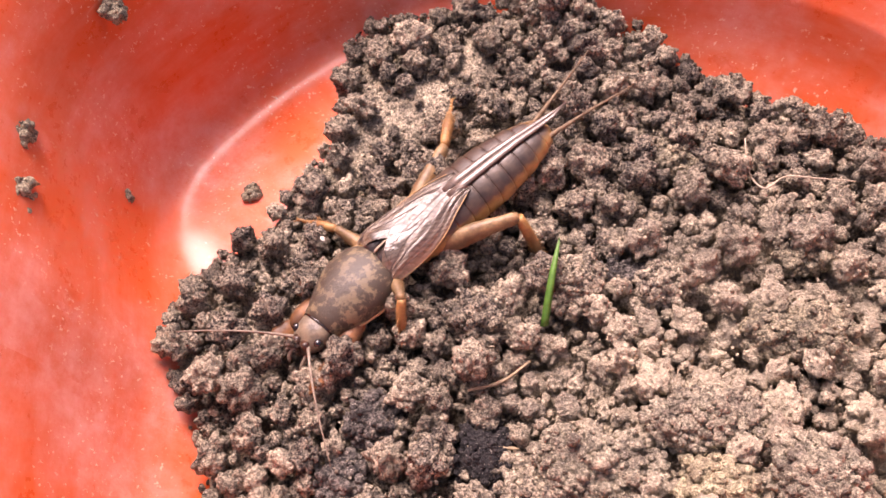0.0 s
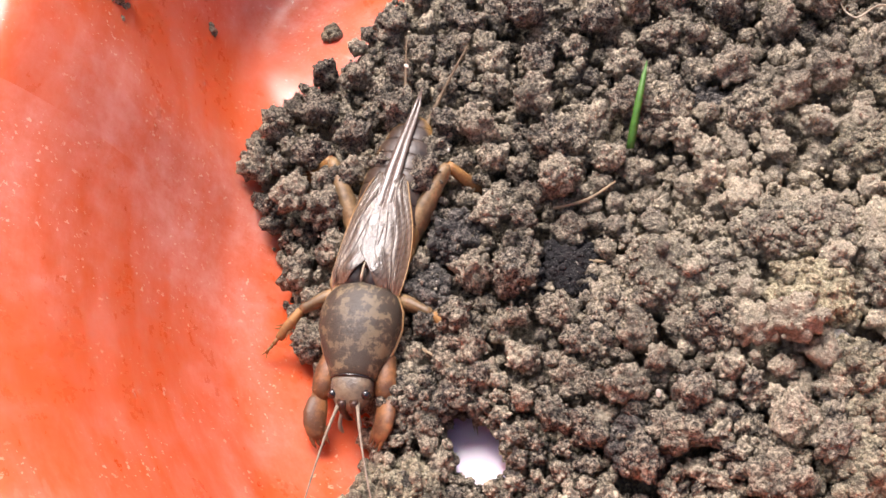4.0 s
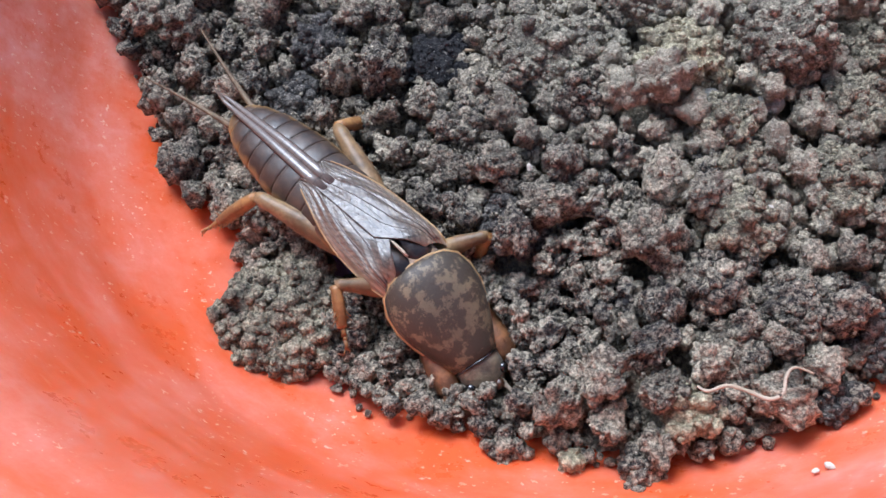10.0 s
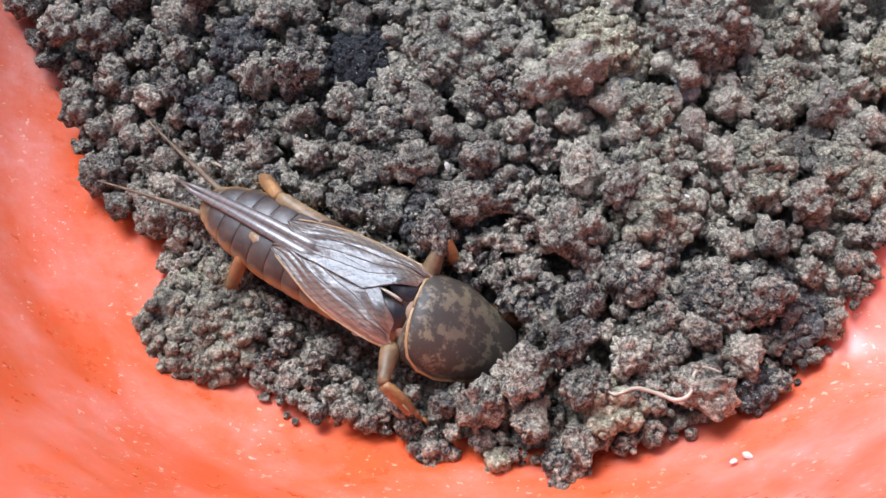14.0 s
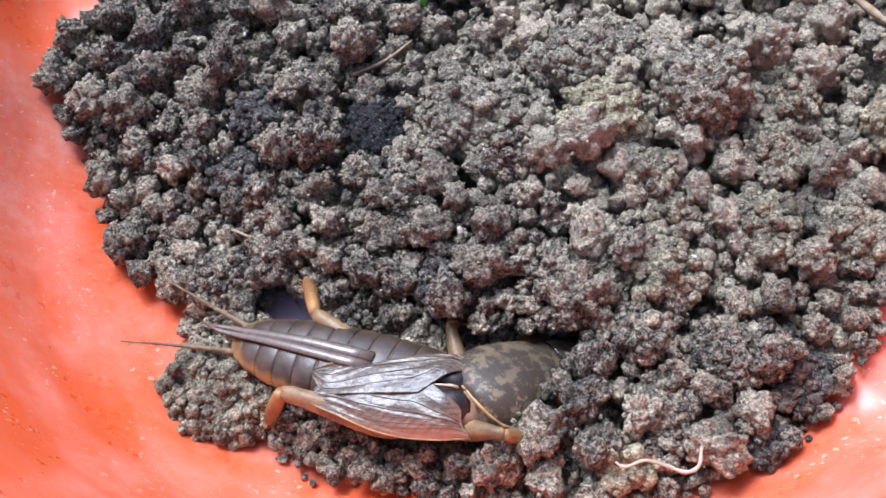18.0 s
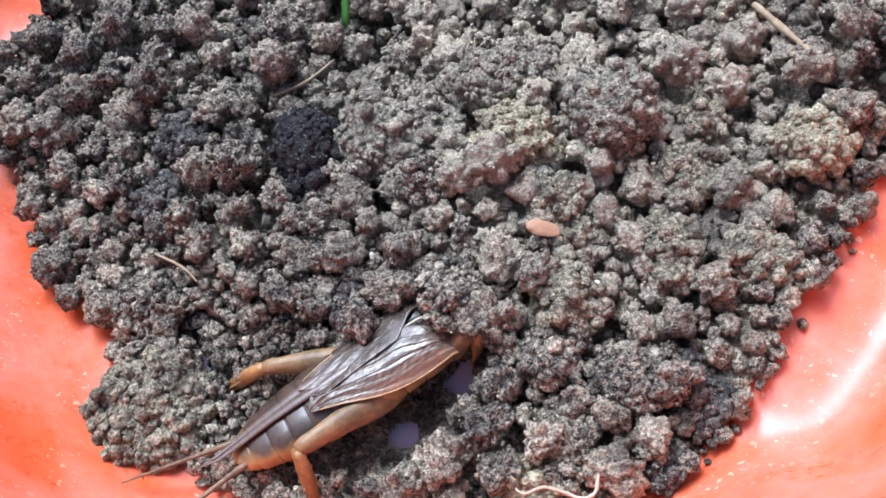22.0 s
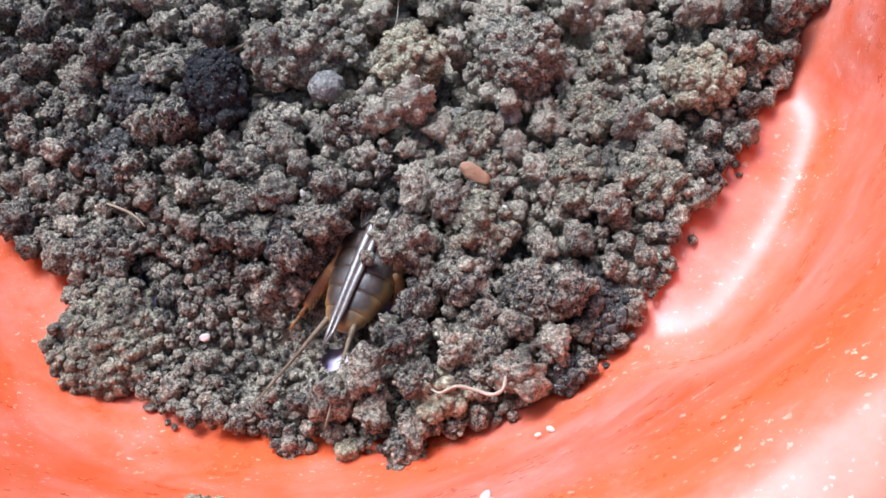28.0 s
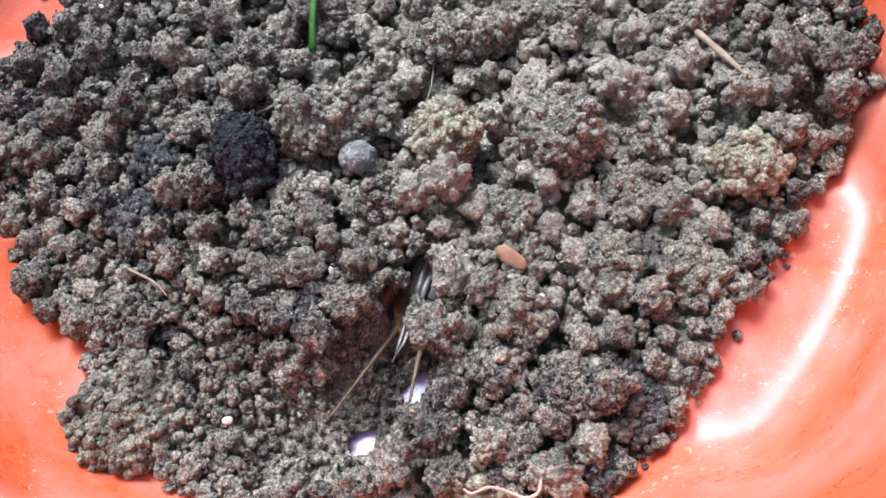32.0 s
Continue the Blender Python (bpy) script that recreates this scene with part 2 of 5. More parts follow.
def limb_material(name, a, b):
    m = Mat(name, 0.48)
    c = m.coord()
    f = m.noise(c, 420, 5, 0.65)
    g = m.noise(c, 2400, 3, 0.6)
    dark = m.noise(c, 260, 4, 0.6)
    col = m.mix(m.ramp(f, [(0.42, (0, 0, 0)), (0.6, (1, 1, 1))]), a, b)
    col = m.mix(m.ramp(dark, [(0.5, (0, 0, 0)), (0.68, (0.75, 0.75, 0.75))]), col, tuple(k * 0.28 for k in a))
    m.color(m.mix(m.math("MULTIPLY", g, 0.6), col, tuple(k * 0.35 for k in b)))
    m.b.inputs["Subsurface Weight"].default_value = 0.15
    m.b.inputs["Subsurface Radius"].default_value = (0.0006, 0.0003, 0.00015)
    m.b.inputs["Subsurface Scale"].default_value = 1.0
    m.bump(m.math("ADD", f, g), 0.5, 0.00014)
    return m.m


def pronotum_material():
    """Grey-brown velvet with black-brown blotches and a pale rim."""
    m = Mat("mottled_velvet_brown", 0.5)
    c = m.coord()
    g = m.n("ShaderNodeSeparateXYZ")
    m.l(c, g.inputs[0])
    x = m.math("MULTIPLY", m.math("SUBTRACT", g.outputs[0], 0.0054), 1 / 0.0066)
    y = m.math("MULTIPLY", g.outputs[1], 1 / 0.0048)
    d = m.math("ADD", m.math("MULTIPLY", x, x), m.math("MULTIPLY", y, y))
    blotch = m.noise(c, 680, 8, 0.76)
    cloud = m.noise(c, 170, 3, 0.5)
    fine = m.noise(c, 2600, 4, 0.7)
    ground = m.mix(m.ramp(d, [(0.0, (1, 1, 1)), (0.75, (0, 0, 0))]), m.mix(cloud, (0.28, 0.215, 0.122), (0.16, 0.122, 0.07)), (0.13, 0.1, 0.062))
    wide = m.ramp(m.math("ADD", d, m.math("MULTIPLY", cloud, 0.7)), [(1.2, (1, 1, 1)), (1.8, (0.3,) * 3)])
    mask = m.math("MULTIPLY", m.ramp(m.math("ADD", blotch, m.math("MULTIPLY", m.math("SUBTRACT", cloud, 0.5), 0.35)), [(0.455, (0, 0, 0)), (0.515, (1, 1, 1))]), wide)
    col = m.mix(m.math("MULTIPLY", mask, 0.88), ground, (0.03, 0.023, 0.018))
    rim = m.ramp(m.math("ADD", d, m.math("MULTIPLY", blotch, 0.25)), [(1.25, (0, 0, 0)), (1.5, (1, 1, 1))])
    col = m.mix(rim, col, m.mix(m.math("MULTIPLY", mask, 0.6), (0.37, 0.26, 0.125), (0.06, 0.042, 0.028)))
    col = m.mix(m.math("MULTIPLY", fine, 0.5), col, (0.06, 0.042, 0.028))
    m.color(col)
    m.roughness(m.ramp(cloud, [(0.35, (0.38,) * 3), (0.65, (0.6,) * 3)]))
    m.bump(m.math("ADD", m.math("MULTIPLY", blotch, 0.6), fine), 0.55, 0.00014)
    m.b.inputs["Coat Weight"].default_value = 0.2
    m.b.inputs["Coat Roughness"].default_value = 0.32
    m.b.inputs["Specular IOR Level"].default_value = 0.35
    m.b.inputs["Sheen Weight"].default_value = 0.02
    m.b.inputs["Sheen Roughness"].default_value = 0.4
    return m.m


M_PRONOTUM = pronotum_material()
M_FACE = chitin("mottled_grey_tan_chitin", (0.08, 0.06, 0.042), (0.21, 0.16, 0.1), 0.42, 600, 0.35, 0.6, 0.15, 0.5, 0.1)
M_HEAD = chitin("dark_brown_chitin", (0.06, 0.042, 0.03), (0.14, 0.1, 0.07), 0.45, 500, 0.3, 0.7, 0.1, 0.5, 0.3)
M_CREAM = chitin("cream_suture", (0.5, 0.4, 0.27), (0.65, 0.55, 0.4), 0.5, 600)
M_MARGIN = chitin("pale_yellow_margin", (0.42, 0.25, 0.1), (0.55, 0.36, 0.17), 0.45, 600)
M_EYE = chitin("black_eye", (0.006, 0.005, 0.005), (0.012, 0.01, 0.01), 0.12, 900, coat=0.8, bump=0.05)
M_THORAX = chitin("tan_thorax", (0.25, 0.15, 0.08), (0.38, 0.25, 0.145), 0.5, 450, fuzz=0.4)
M_BLACK = chitin("black_wing_base", (0.012, 0.009, 0.008), (0.05, 0.035, 0.026), 0.3, 500, coat=0.3)
M_LEG = limb_material("amber_leg_chitin", (0.41, 0.265, 0.125), (0.23, 0.14, 0.066))
M_SHIN = limb_material("amber_shin_chitin", (0.5, 0.27, 0.09), (0.32, 0.15, 0.05))
M_FORELEG = limb_material("red_brown_digging_chitin", (0.34, 0.15, 0.055), (0.14, 0.06, 0.025))
M_CLAW = chitin("black_brown_claw", (0.03, 0.014, 0.008), (0.08, 0.035, 0.018), 0.3, 600, coat=0.4)
M_CERCUS = chitin("straw_brown_bristle", (0.13, 0.085, 0.045), (0.26, 0.18, 0.1), 0.6, 900)
M_ANTENNA = chitin("brown_antenna", (0.2, 0.155, 0.11), (0.33, 0.27, 0.2), 0.55, 900)
M_ROOT = chitin("pale_root", (0.4, 0.32, 0.22), (0.56, 0.47, 0.35), 0.7, 500)
M_STRAW = chitin("dry_straw", (0.3, 0.22, 0.13), (0.45, 0.34, 0.21), 0.7, 500)
M_PALE = chitin("white_shell_chip", (0.55, 0.48, 0.4), (0.75, 0.7, 0.62), 0.5, 500)
M_FLAKE = chitin("orange_bark_flake", (0.34, 0.17, 0.085), (0.47, 0.28, 0.16), 0.6, 500)


def abdomen_material():
    """Dark glossy plates on the back, orange-tan at the sides with a ragged border."""
    m = Mat("banded_abdomen_chitin", 0.45)
    c = m.coord()
    x = m.n("ShaderNodeSeparateXYZ")
    m.l(c, x.inputs[0])
    f = m.noise(c, 500, 5, 0.65)
    top = m.ramp(f, [(0.3, (0.016, 0.011, 0.009)), (0.7, (0.085, 0.054, 0.034))])
    side = m.ramp(f, [(0.3, (0.26, 0.135, 0.04)), (0.7, (0.46, 0.28, 0.1))])
    tooth = m.math("PINGPONG", m.math("MULTIPLY", x.outputs[0], 1000.0), 1.15)
    z = m.math("ADD", m.math("MULTIPLY", x.outputs[2], 1000.0), m.math("ADD", m.math("MULTIPLY", f, 1.5), m.math("MULTIPLY", tooth, 0.22)))
    col = m.mix(m.ramp(m.math("ADD", m.math("MULTIPLY", z, 0.25), 0.0), [(0.42, (0, 0, 0)), (0.64, (1, 1, 1))]), side, top)
    m.color(col)
    m.bump(m.math("ADD", m.noise(c, 2600, 3), f), 0.3, 0.0001)
    m.b.inputs["Coat Weight"].default_value = 0.24
    m.b.inputs["Coat IOR"].default_value = 1.5
    m.b.inputs["Coat Roughness"].default_value = 0.2
    return m.m


def wing_material(name, membrane, cells, vein):
    """Glossy crumpled membrane: curved veins over the back, slanting parallel veins at the side."""
    m = Mat(name, 0.22)
    c = m.coord()
    g = m.n("ShaderNodeSeparateXYZ")
    m.l(c, g.inputs[0])
    f = m.noise(c, 300, 4)
    patch = m.noise(c, 520, 5, 0.7)
    out = m.math("ABSOLUTE", g.outputs[1])
    # side field: lines of constant (distance from the midline + a part of the length)
    u = m.math("ADD", m.math("MULTIPLY", out, 1000.0), m.math("ADD", m.math("MULTIPLY", g.outputs[0], 390.0), m.math("MULTIPLY", f, 1.1)))
    lines = m.math("LESS_THAN", m.math("PINGPONG", u, 0.3), 0.115)
    # back field: arcs round the wing's root
    dx, dy = m.math("ADD", g.outputs[0], 0.0042), m.math("SUBTRACT", out, 0.0026)
    ring = m.math("SQRT", m.math("ADD", m.math("MULTIPLY", m.math("MULTIPLY", dx, dx), 0.35), m.math("MULTIPLY", dy, dy)))
    arcs = m.math("LESS_THAN", m.math("PINGPONG", m.math("ADD", m.math("MULTIPLY", ring, 1000.0), m.math("MULTIPLY", f, 1.6)), 0.36), 0.1)
    outer = m.ramp(m.math("ADD", out, m.math("MULTIPLY", g.outputs[0], -0.03)), [(0.0026, (0, 0, 0)), (0.0034, (1, 1, 1))])
    pale = m.ramp(patch, [(0.5, (0, 0, 0)), (0.62, (1, 1, 1))])
    dull = tuple(0.55 * v for v in cells)
    lit = tuple(1.45 * v for v in cells)
    base = m.mix(outer, m.mix(m.math("MULTIPLY", pale, 0.5), membrane, cells), m.mix(pale, dull, lit))
    net = m.mix(outer, arcs, lines)
    col = m.mix(m.math("MULTIPLY", net, m.math("ADD", 0.7, m.math("MULTIPLY", outer, 0.25))), base, vein)
    edge = m.ramp(g.outputs[2], [(0.0, (1, 1, 1)), (0.0009, (0, 0, 0))])
    m.color(m.mix(edge, col, (0.5, 0.36, 0.24)))
    m.roughness(m.ramp(f, [(0.3, (0.22,) * 3), (0.7, (0.45,) * 3)]))
    h = m.math("ADD", m.math("MULTIPLY", net, 0.5), m.math("MULTIPLY", m.noise(c, 480, 6, 0.65), 3.0))
    m.bump(h, 1.0, 0.0001)
    m.b.inputs["Specular IOR Level"].default_value = 0.5
    m.b.inputs["Coat Weight"].default_value = 0.9
    m.b.inputs["Coat IOR"].default_value = 1.5
    m.l(m.ramp(patch, [(0.38, (0.08,) * 3), (0.62, (0.3,) * 3)]), m.b.inputs["Coat Roughness"])
    return m.m


def hind_wing_material():
    """Folded pale-brown membrane with dark bars across."""
    m = Mat("folded_brown_hind_wing", 0.3)
    c = m.coord()
    g = m.n("ShaderNodeSeparateXYZ")
    m.l(c, g.inputs[0])
    f = m.noise(c, 420, 4)
    bars = m.math("LESS_THAN", m.math("PINGPONG", m.math("ADD", m.math("MULTIPLY", g.outputs[0], 1000.0), f), 0.6), 0.08)
    m.color(m.mix(m.math("MULTIPLY", bars, 0.5), m.mix(f, (0.06, 0.042, 0.032), (0.18, 0.135, 0.105)), (0.03, 0.022, 0.018)))
    m.bump(f, 0.3, 0.0002)
    m.b.inputs["Coat Weight"].default_value = 0.6
    m.b.inputs["Coat Roughness"].default_value = 0.28
    return m.m


M_ABDOMEN = abdomen_material()
M_WING = wing_material("veined_smoky_wing", (0.062, 0.046, 0.032), (0.18, 0.148, 0.11), (0.012, 0.009, 0.007))
M_HINDWING = hind_wing_material()
M_GRASS = chitin("fresh_grass_green", (0.05, 0.16, 0.02), (0.11, 0.27, 0.035), 0.45, 300)
M_LAWN = chitin("lawn_grass_green", (0.025, 0.075, 0.014), (0.06, 0.15, 0.025), 0.5, 60)
M_TURF = chitin("mossy_ground", (0.03, 0.045, 0.014), (0.07, 0.075, 0.03), 0.95, 40)

# ---------------------------------------------------------------- mesh helpers


def part(name, bm, material, parent=None, label="", smooth=True):
    me = bpy.data.meshes.new(name)
    bm.to_mesh(me)
    bm.free()
    me.materials.append(material)
    if smooth:
        me.shade_smooth()
    ob = new(name, me)
    if parent:
        ob.parent = parent
    if label:
        ob["label"] = label
    return ob


def ring_loft(bm, rings, close=True, caps=True):
    """Skin a row of rings (lists of points)."""
    rows = [[bm.verts.new(p) for p in ring] for ring in rings]
    n = len(rows[0])
    for a, b in zip(rows, rows[1:]):
        for i in range(n if close else n - 1):
            j = (i + 1) % n
            bm.faces.new((a[i], a[j], b[j], b[i]))
    if caps:
        bm.faces.new(rows[0][::-1])
        bm.faces.new(rows[-1])
    bmesh.ops.recalc_face_normals(bm, faces=bm.faces)
    return bm


def body_loft(sections, n=24, power=2.3, bm=None):
    """Rings across x; a section is (x, half width, top, bottom) in mm."""
    bm = bm or bmesh.new()
    rings = []
    for x, w, top, bot in sections:
        ring = []
        for i in range(n):
            a = 2 * math.pi * i / n
            c, s = math.cos(a), math.sin(a)
            y = w * math.copysign(abs(c) ** (2 / power), c)
            z = math.copysign(abs(s) ** (2 / power), s)
            ring.append((x * MM, y * MM, (z * top if z > 0 else z * bot) * MM))
        rings.append(ring)
    return ring_loft(bm, rings)


def tube(bm, pts, radii, n=8, flat=1.0):
    """A tapered tube through points in mm; flat squeezes it in z."""
    P = [Vector(p) for p in pts]
    rings = []
    for i, p in enumerate(P):
        d = (P[min(i + 1, len(P) - 1)] - P[max(i - 1, 0)]).normalized()
        side = d.cross(Vector((0, 0, 1)))
        if side.length < 0.05:
            side = d.cross(Vector((0, 1, 0)))
        side.normalize()
        up = side.cross(d)
        r = radii[i] if isinstance(radii, (list, tuple)) else radii
        rings.append([(p + side * r * math.cos(2 * math.pi * k / n) + up * r * flat * math.sin(2 * math.pi * k / n)) * MM for k in range(n)])
    return ring_loft(bm, rings)


def bend(a, b, c, n=10):
    """Points of a quadratic curve."""
    a, b, c = Vector(a), Vector(b), Vector(c)
    return [(1 - u) ** 2 * a + 2 * u * (1 - u) * b + u * u * c for u in [i / (n - 1) for i in range(n)]]

# ---------------------------------------------------------------- bowl, ground, grass
CX, CY, SX = 6.0, 51.0, 0.97
PROFILE = [(0, -6.5), (46, -6.5), (53, -5), (58, -2.8), (62, 0.3), (66, 5), (69.5, 13.5), (73, 24), (76.5, 33), (79.5, 38), (80.6, 39.8), (81.2, 40.5), (82, 40.9), (83, 41.1), (85, 41.4), (89, 42.0), (92, 42.1)]
# the base is oval: a wide flat ledge at the back left, a short one at the front right
LEDGE_BACK = [(0, -6.5), (40, -6.5), (46, -5.0), (50, -2.4), (53, 0.7), (55.5, 1.9), (58, 2.2), (64, 1.75), (70, 1.0), (76, 0.5), (79.4, 0.7), (81.2, 1.4), (82.5, 3.0), (83.6, 5.6), (84.6, 9.6), (86.6, 22), (88.9, 34), (91.5, 41), (93, 43), (94.2, 43.8), (95.2, 43.8), (97, 43.55), (101, 42.95), (104, 41.8)]
LEDGE_FRONT = [(0, -6.5), (40, -6.5), (45, -5.0), (48.5, -2.4), (51.5, 0.2), (53.5, 0.9), (55.5, 1.1), (61, 0.75), (64.4, 0.6), (66.2, 0.85), (67.5, 1.5), (68.7, 3.0), (69.8, 5.6), (70.9, 9.4), (72.3, 15), (74.4, 25), (76.9, 33), (79.5, 38), (80.6, 39.8), (81.2, 40.5), (82, 40.9), (83, 41.1), (85, 41.4), (89, 42.0), (92, 42.1)]
OUTLINE = [(-180, 60.2), (-171, 59.0), (-165, 58.0), (-158, 55.2), (-150, 52.5), (-144, 55.8), (-135, 56.8), (-126, 57.3), (-119, 57.8), (-110, 56.3), (-104, 56.8), (-98, 57.8), (-88, 59.8),
           (-79, 60.5), (-68, 61.4), (-59, 60.0), (-49, 58.3), (-43, 57.6), (-27, 60.4), (-18, 63.2), (-13, 66.4), (10, 65.0), (25, 62.0), (40, 60.9), (48, 61.1), (59, 59.0),
           (70, 61.0), (78, 63.8), (86, 66.5), (91, 70.8), (105, 77.5), (117, 81.8), (125, 74.5), (129, 64.9), (137, 61.5), (149, 60.4), (155, 65.0), (161, 67.2), (168, 67.6), (176, 63.0), (180, 60.2)]
_oa, _or = np.array(OUTLINE, float).T


def smooth_profile(pts, n=200, turns=18):
    """A rounded line through the profile's corners."""
    d = np.concatenate([[0], np.cumsum(np.hypot(*np.diff(np.array(pts, float), axis=0).T))])
    s = np.linspace(0, d[-1], n)
    r, z = np.interp(s, d, [p[0] for p in pts]), np.interp(s, d, [p[1] for p in pts])
    for _ in range(turns):
        r[1:-1], z[1:-1] = (r[:-2] + 2 * r[1:-1] + r[2:]) / 4, (z[:-2] + 2 * z[1:-1] + z[2:]) / 4
    return np.stack([r, z], 1)


SHAPES = [smooth_profile(p) for p in (PROFILE, LEDGE_BACK, LEDGE_FRONT)]


def section(deg):
    """The bowl's inner line (radius, height) in one direction from its axis."""
    off = (deg - 126 + 180) % 360 - 180
    wl = min(1.0, max(0.0, (36 + off) / 16 if off < 0 else (50 - off) / 32))
    wr = min(1.0, max(0.0, (23 - abs((deg + 41 + 180) % 360 - 180)) / 10))
    wl, wr = wl * wl * (3 - 2 * wl), wr * wr * (3 - 2 * wr)
    line = SHAPES[0] * (1 - wl - wr) + SHAPES[1] * wl + SHAPES[2] * wr
    # the front right wall leans out
    lean = max(0.0, 1 - (abs(deg + 60) / 45) ** 2)
    line[:, 0] += 3.6 * lean * np.clip((line[:, 0] - 67) / 14, 0, 1)
    # the far side of the rim is lowered to let sunlight onto the earth
    dip = min(1.0, max(0.0, (62 - abs(deg - 78)) / 30))
    return line * (1, 1) - np.stack([np.zeros(len(line)), 0.5 * dip * np.maximum(line[:, 1] - 12, 0)], 1)


SECTIONS = [section(d) for d in range(-180, 181)]


def reach(x, y):
    """The distance from the bowl's axis."""
    return np.hypot((x - CX) / SX, y - CY)


def bearing(x, y):
    return np.degrees(np.arctan2(y - CY, (x - CX) / SX))


def edge_r(x, y):
    return np.interp(bearing(x, y), _oa, _or)


# the bowl's height over radius (0.5 mm) and bearing (1 degree)
TABLE = np.array([np.interp(np.arange(0, 110, 0.5), p[:, 0], p[:, 1]) for p in SECTIONS])


def bowl_at(r, deg):
    return TABLE[np.clip(np.rint(np.asarray(deg) + 180).astype(int), 0, 360), np.clip(np.rint(np.asarray(r) * 2).astype(int), 0, 219)]


def bowl_floor(x, y):
    return bowl_at(reach(x, y), bearing(x, y))


def soil_h(x, y):
    """The mean height of the earth, in mm."""
    r = reach(x, y)
    e = edge_r(x, y)
    u = np.clip(r / e, 0, 1)
    bump = 1.1 * np.sin(x * 0.31 + 1.3) * np.cos(y * 0.27 + 0.4) + 0.7 * np.sin(x * 0.62 + y * 0.5)
    mound = 3.6 * np.exp(-((x - 15) ** 2 + (y - 37) ** 2) / 260.0)
    mound += 2.0 * np.exp(-((x - 9) ** 2 + (y - 22) ** 2) / 55.0)
    return (bowl_at(e, bearing(x, y)) + 1.5) * u ** 3 + (1 - u ** 3) + mound + 1.2 * np.sin(np.pi * u) + bump * (1 - u ** 4)


def build_bowl():
    bm = bmesh.new()
    n = 180
    lines = []
    for k in range(n):
        inner = section(-180 + 360 * k / n)
        under = inner[::-1].copy()
        slope = np.gradient(under, axis=0)
        slope /= np.maximum(np.hypot(slope[:, 0], slope[:, 1]), 1e-6)[:, None]
        under += 2.3 * np.stack([-slope[:, 1], slope[:, 0]], 1)
        under[:, 0] = np.maximum(under[:, 0], 0.3)
        lip = np.stack([inner[-1] + (1.1, -0.9), inner[-1] + (1.3, -2.4)])
        lines.append(np.concatenate([inner[1:], lip, under[2:-1:3]]))
    rings = []
    for i in range(len(lines[0])):
        rings.append([(SX * lines[k][i][0] * math.cos(math.pi * (2 * k / n - 1)) * MM, lines[k][i][0] * math.sin(math.pi * (2 * k / n - 1)) * MM, lines[k][i][1] * MM) for k in range(n)])
    ring_loft(bm, rings)
    ob = part("bowl", bm, M_BOWL)
    ob.location = (CX * MM, CY * MM, 0)
    return tagged(ob, "shallow orange-red glossy plastic bowl holding dark earth", "bowl")


build_bowl()


def build_ground():
    bm = bmesh.new()
    rings = []
    for r in (0.0005, 0.04, 0.09, 0.15, 0.25, 0.5, 1.2, 4, 15, 60, 300):
        rings.append([(r * math.cos(2 * math.pi * k / 48), r * math.sin(2 * math.pi * k / 48), -0.0094 + (0.003 * noise.noise((r * 9 * math.cos(k), k, r)) if 0.1 < r < 60 else 0)) for k in range(48)])
    ring_loft(bm, rings, caps=False)
    tagged(part("ground", bm, M_TURF), "mossy garden ground under the bowl", "ground", kind="structure")
    rnd = random.Random(5)
    verts, faces = [], []
    for _ in range(5200):
        a, r = rnd.uniform(0, 6.283), 0.097 + 0.3 * rnd.random() ** 1.6
        x, y = CX * MM + r * math.cos(a), CY * MM + r * math.sin(a)
        h, w, lean, az = rnd.uniform(0.018, 0.05), rnd.uniform(0.0007, 0.0016), rnd.uniform(0.1, 0.9), rnd.uniform(0, 6.283)
        if r < 0.11:
            az = a + rnd.uniform(-0.9, 0.9)
        ca, sa = math.cos(az), math.sin(az)
        base = len(verts)
        for s, u in ((1, 0), (0.9, 0.4), (0.6, 0.75), (0.05, 1)):
            off = lean * h * u * u
            for side in (-1, 1):
                verts.append((x + ca * off - sa * w * s * side, y + sa * off + ca * w * s * side, -0.0105 + h * u * (1 - 0.25 * lean * u)))
        for k in range(3):
            b = base + 2 * k
            faces.append((b, b + 1, b + 3, b + 2))
    me = bpy.data.meshes.new("grass")
    me.from_pydata(verts, [], faces)
    me.materials.append(M_LAWN)
    me.shade_smooth()
    tagged(new("grass", me), "short green lawn grass around the bowl", "grass", kind="stuff")


build_ground()

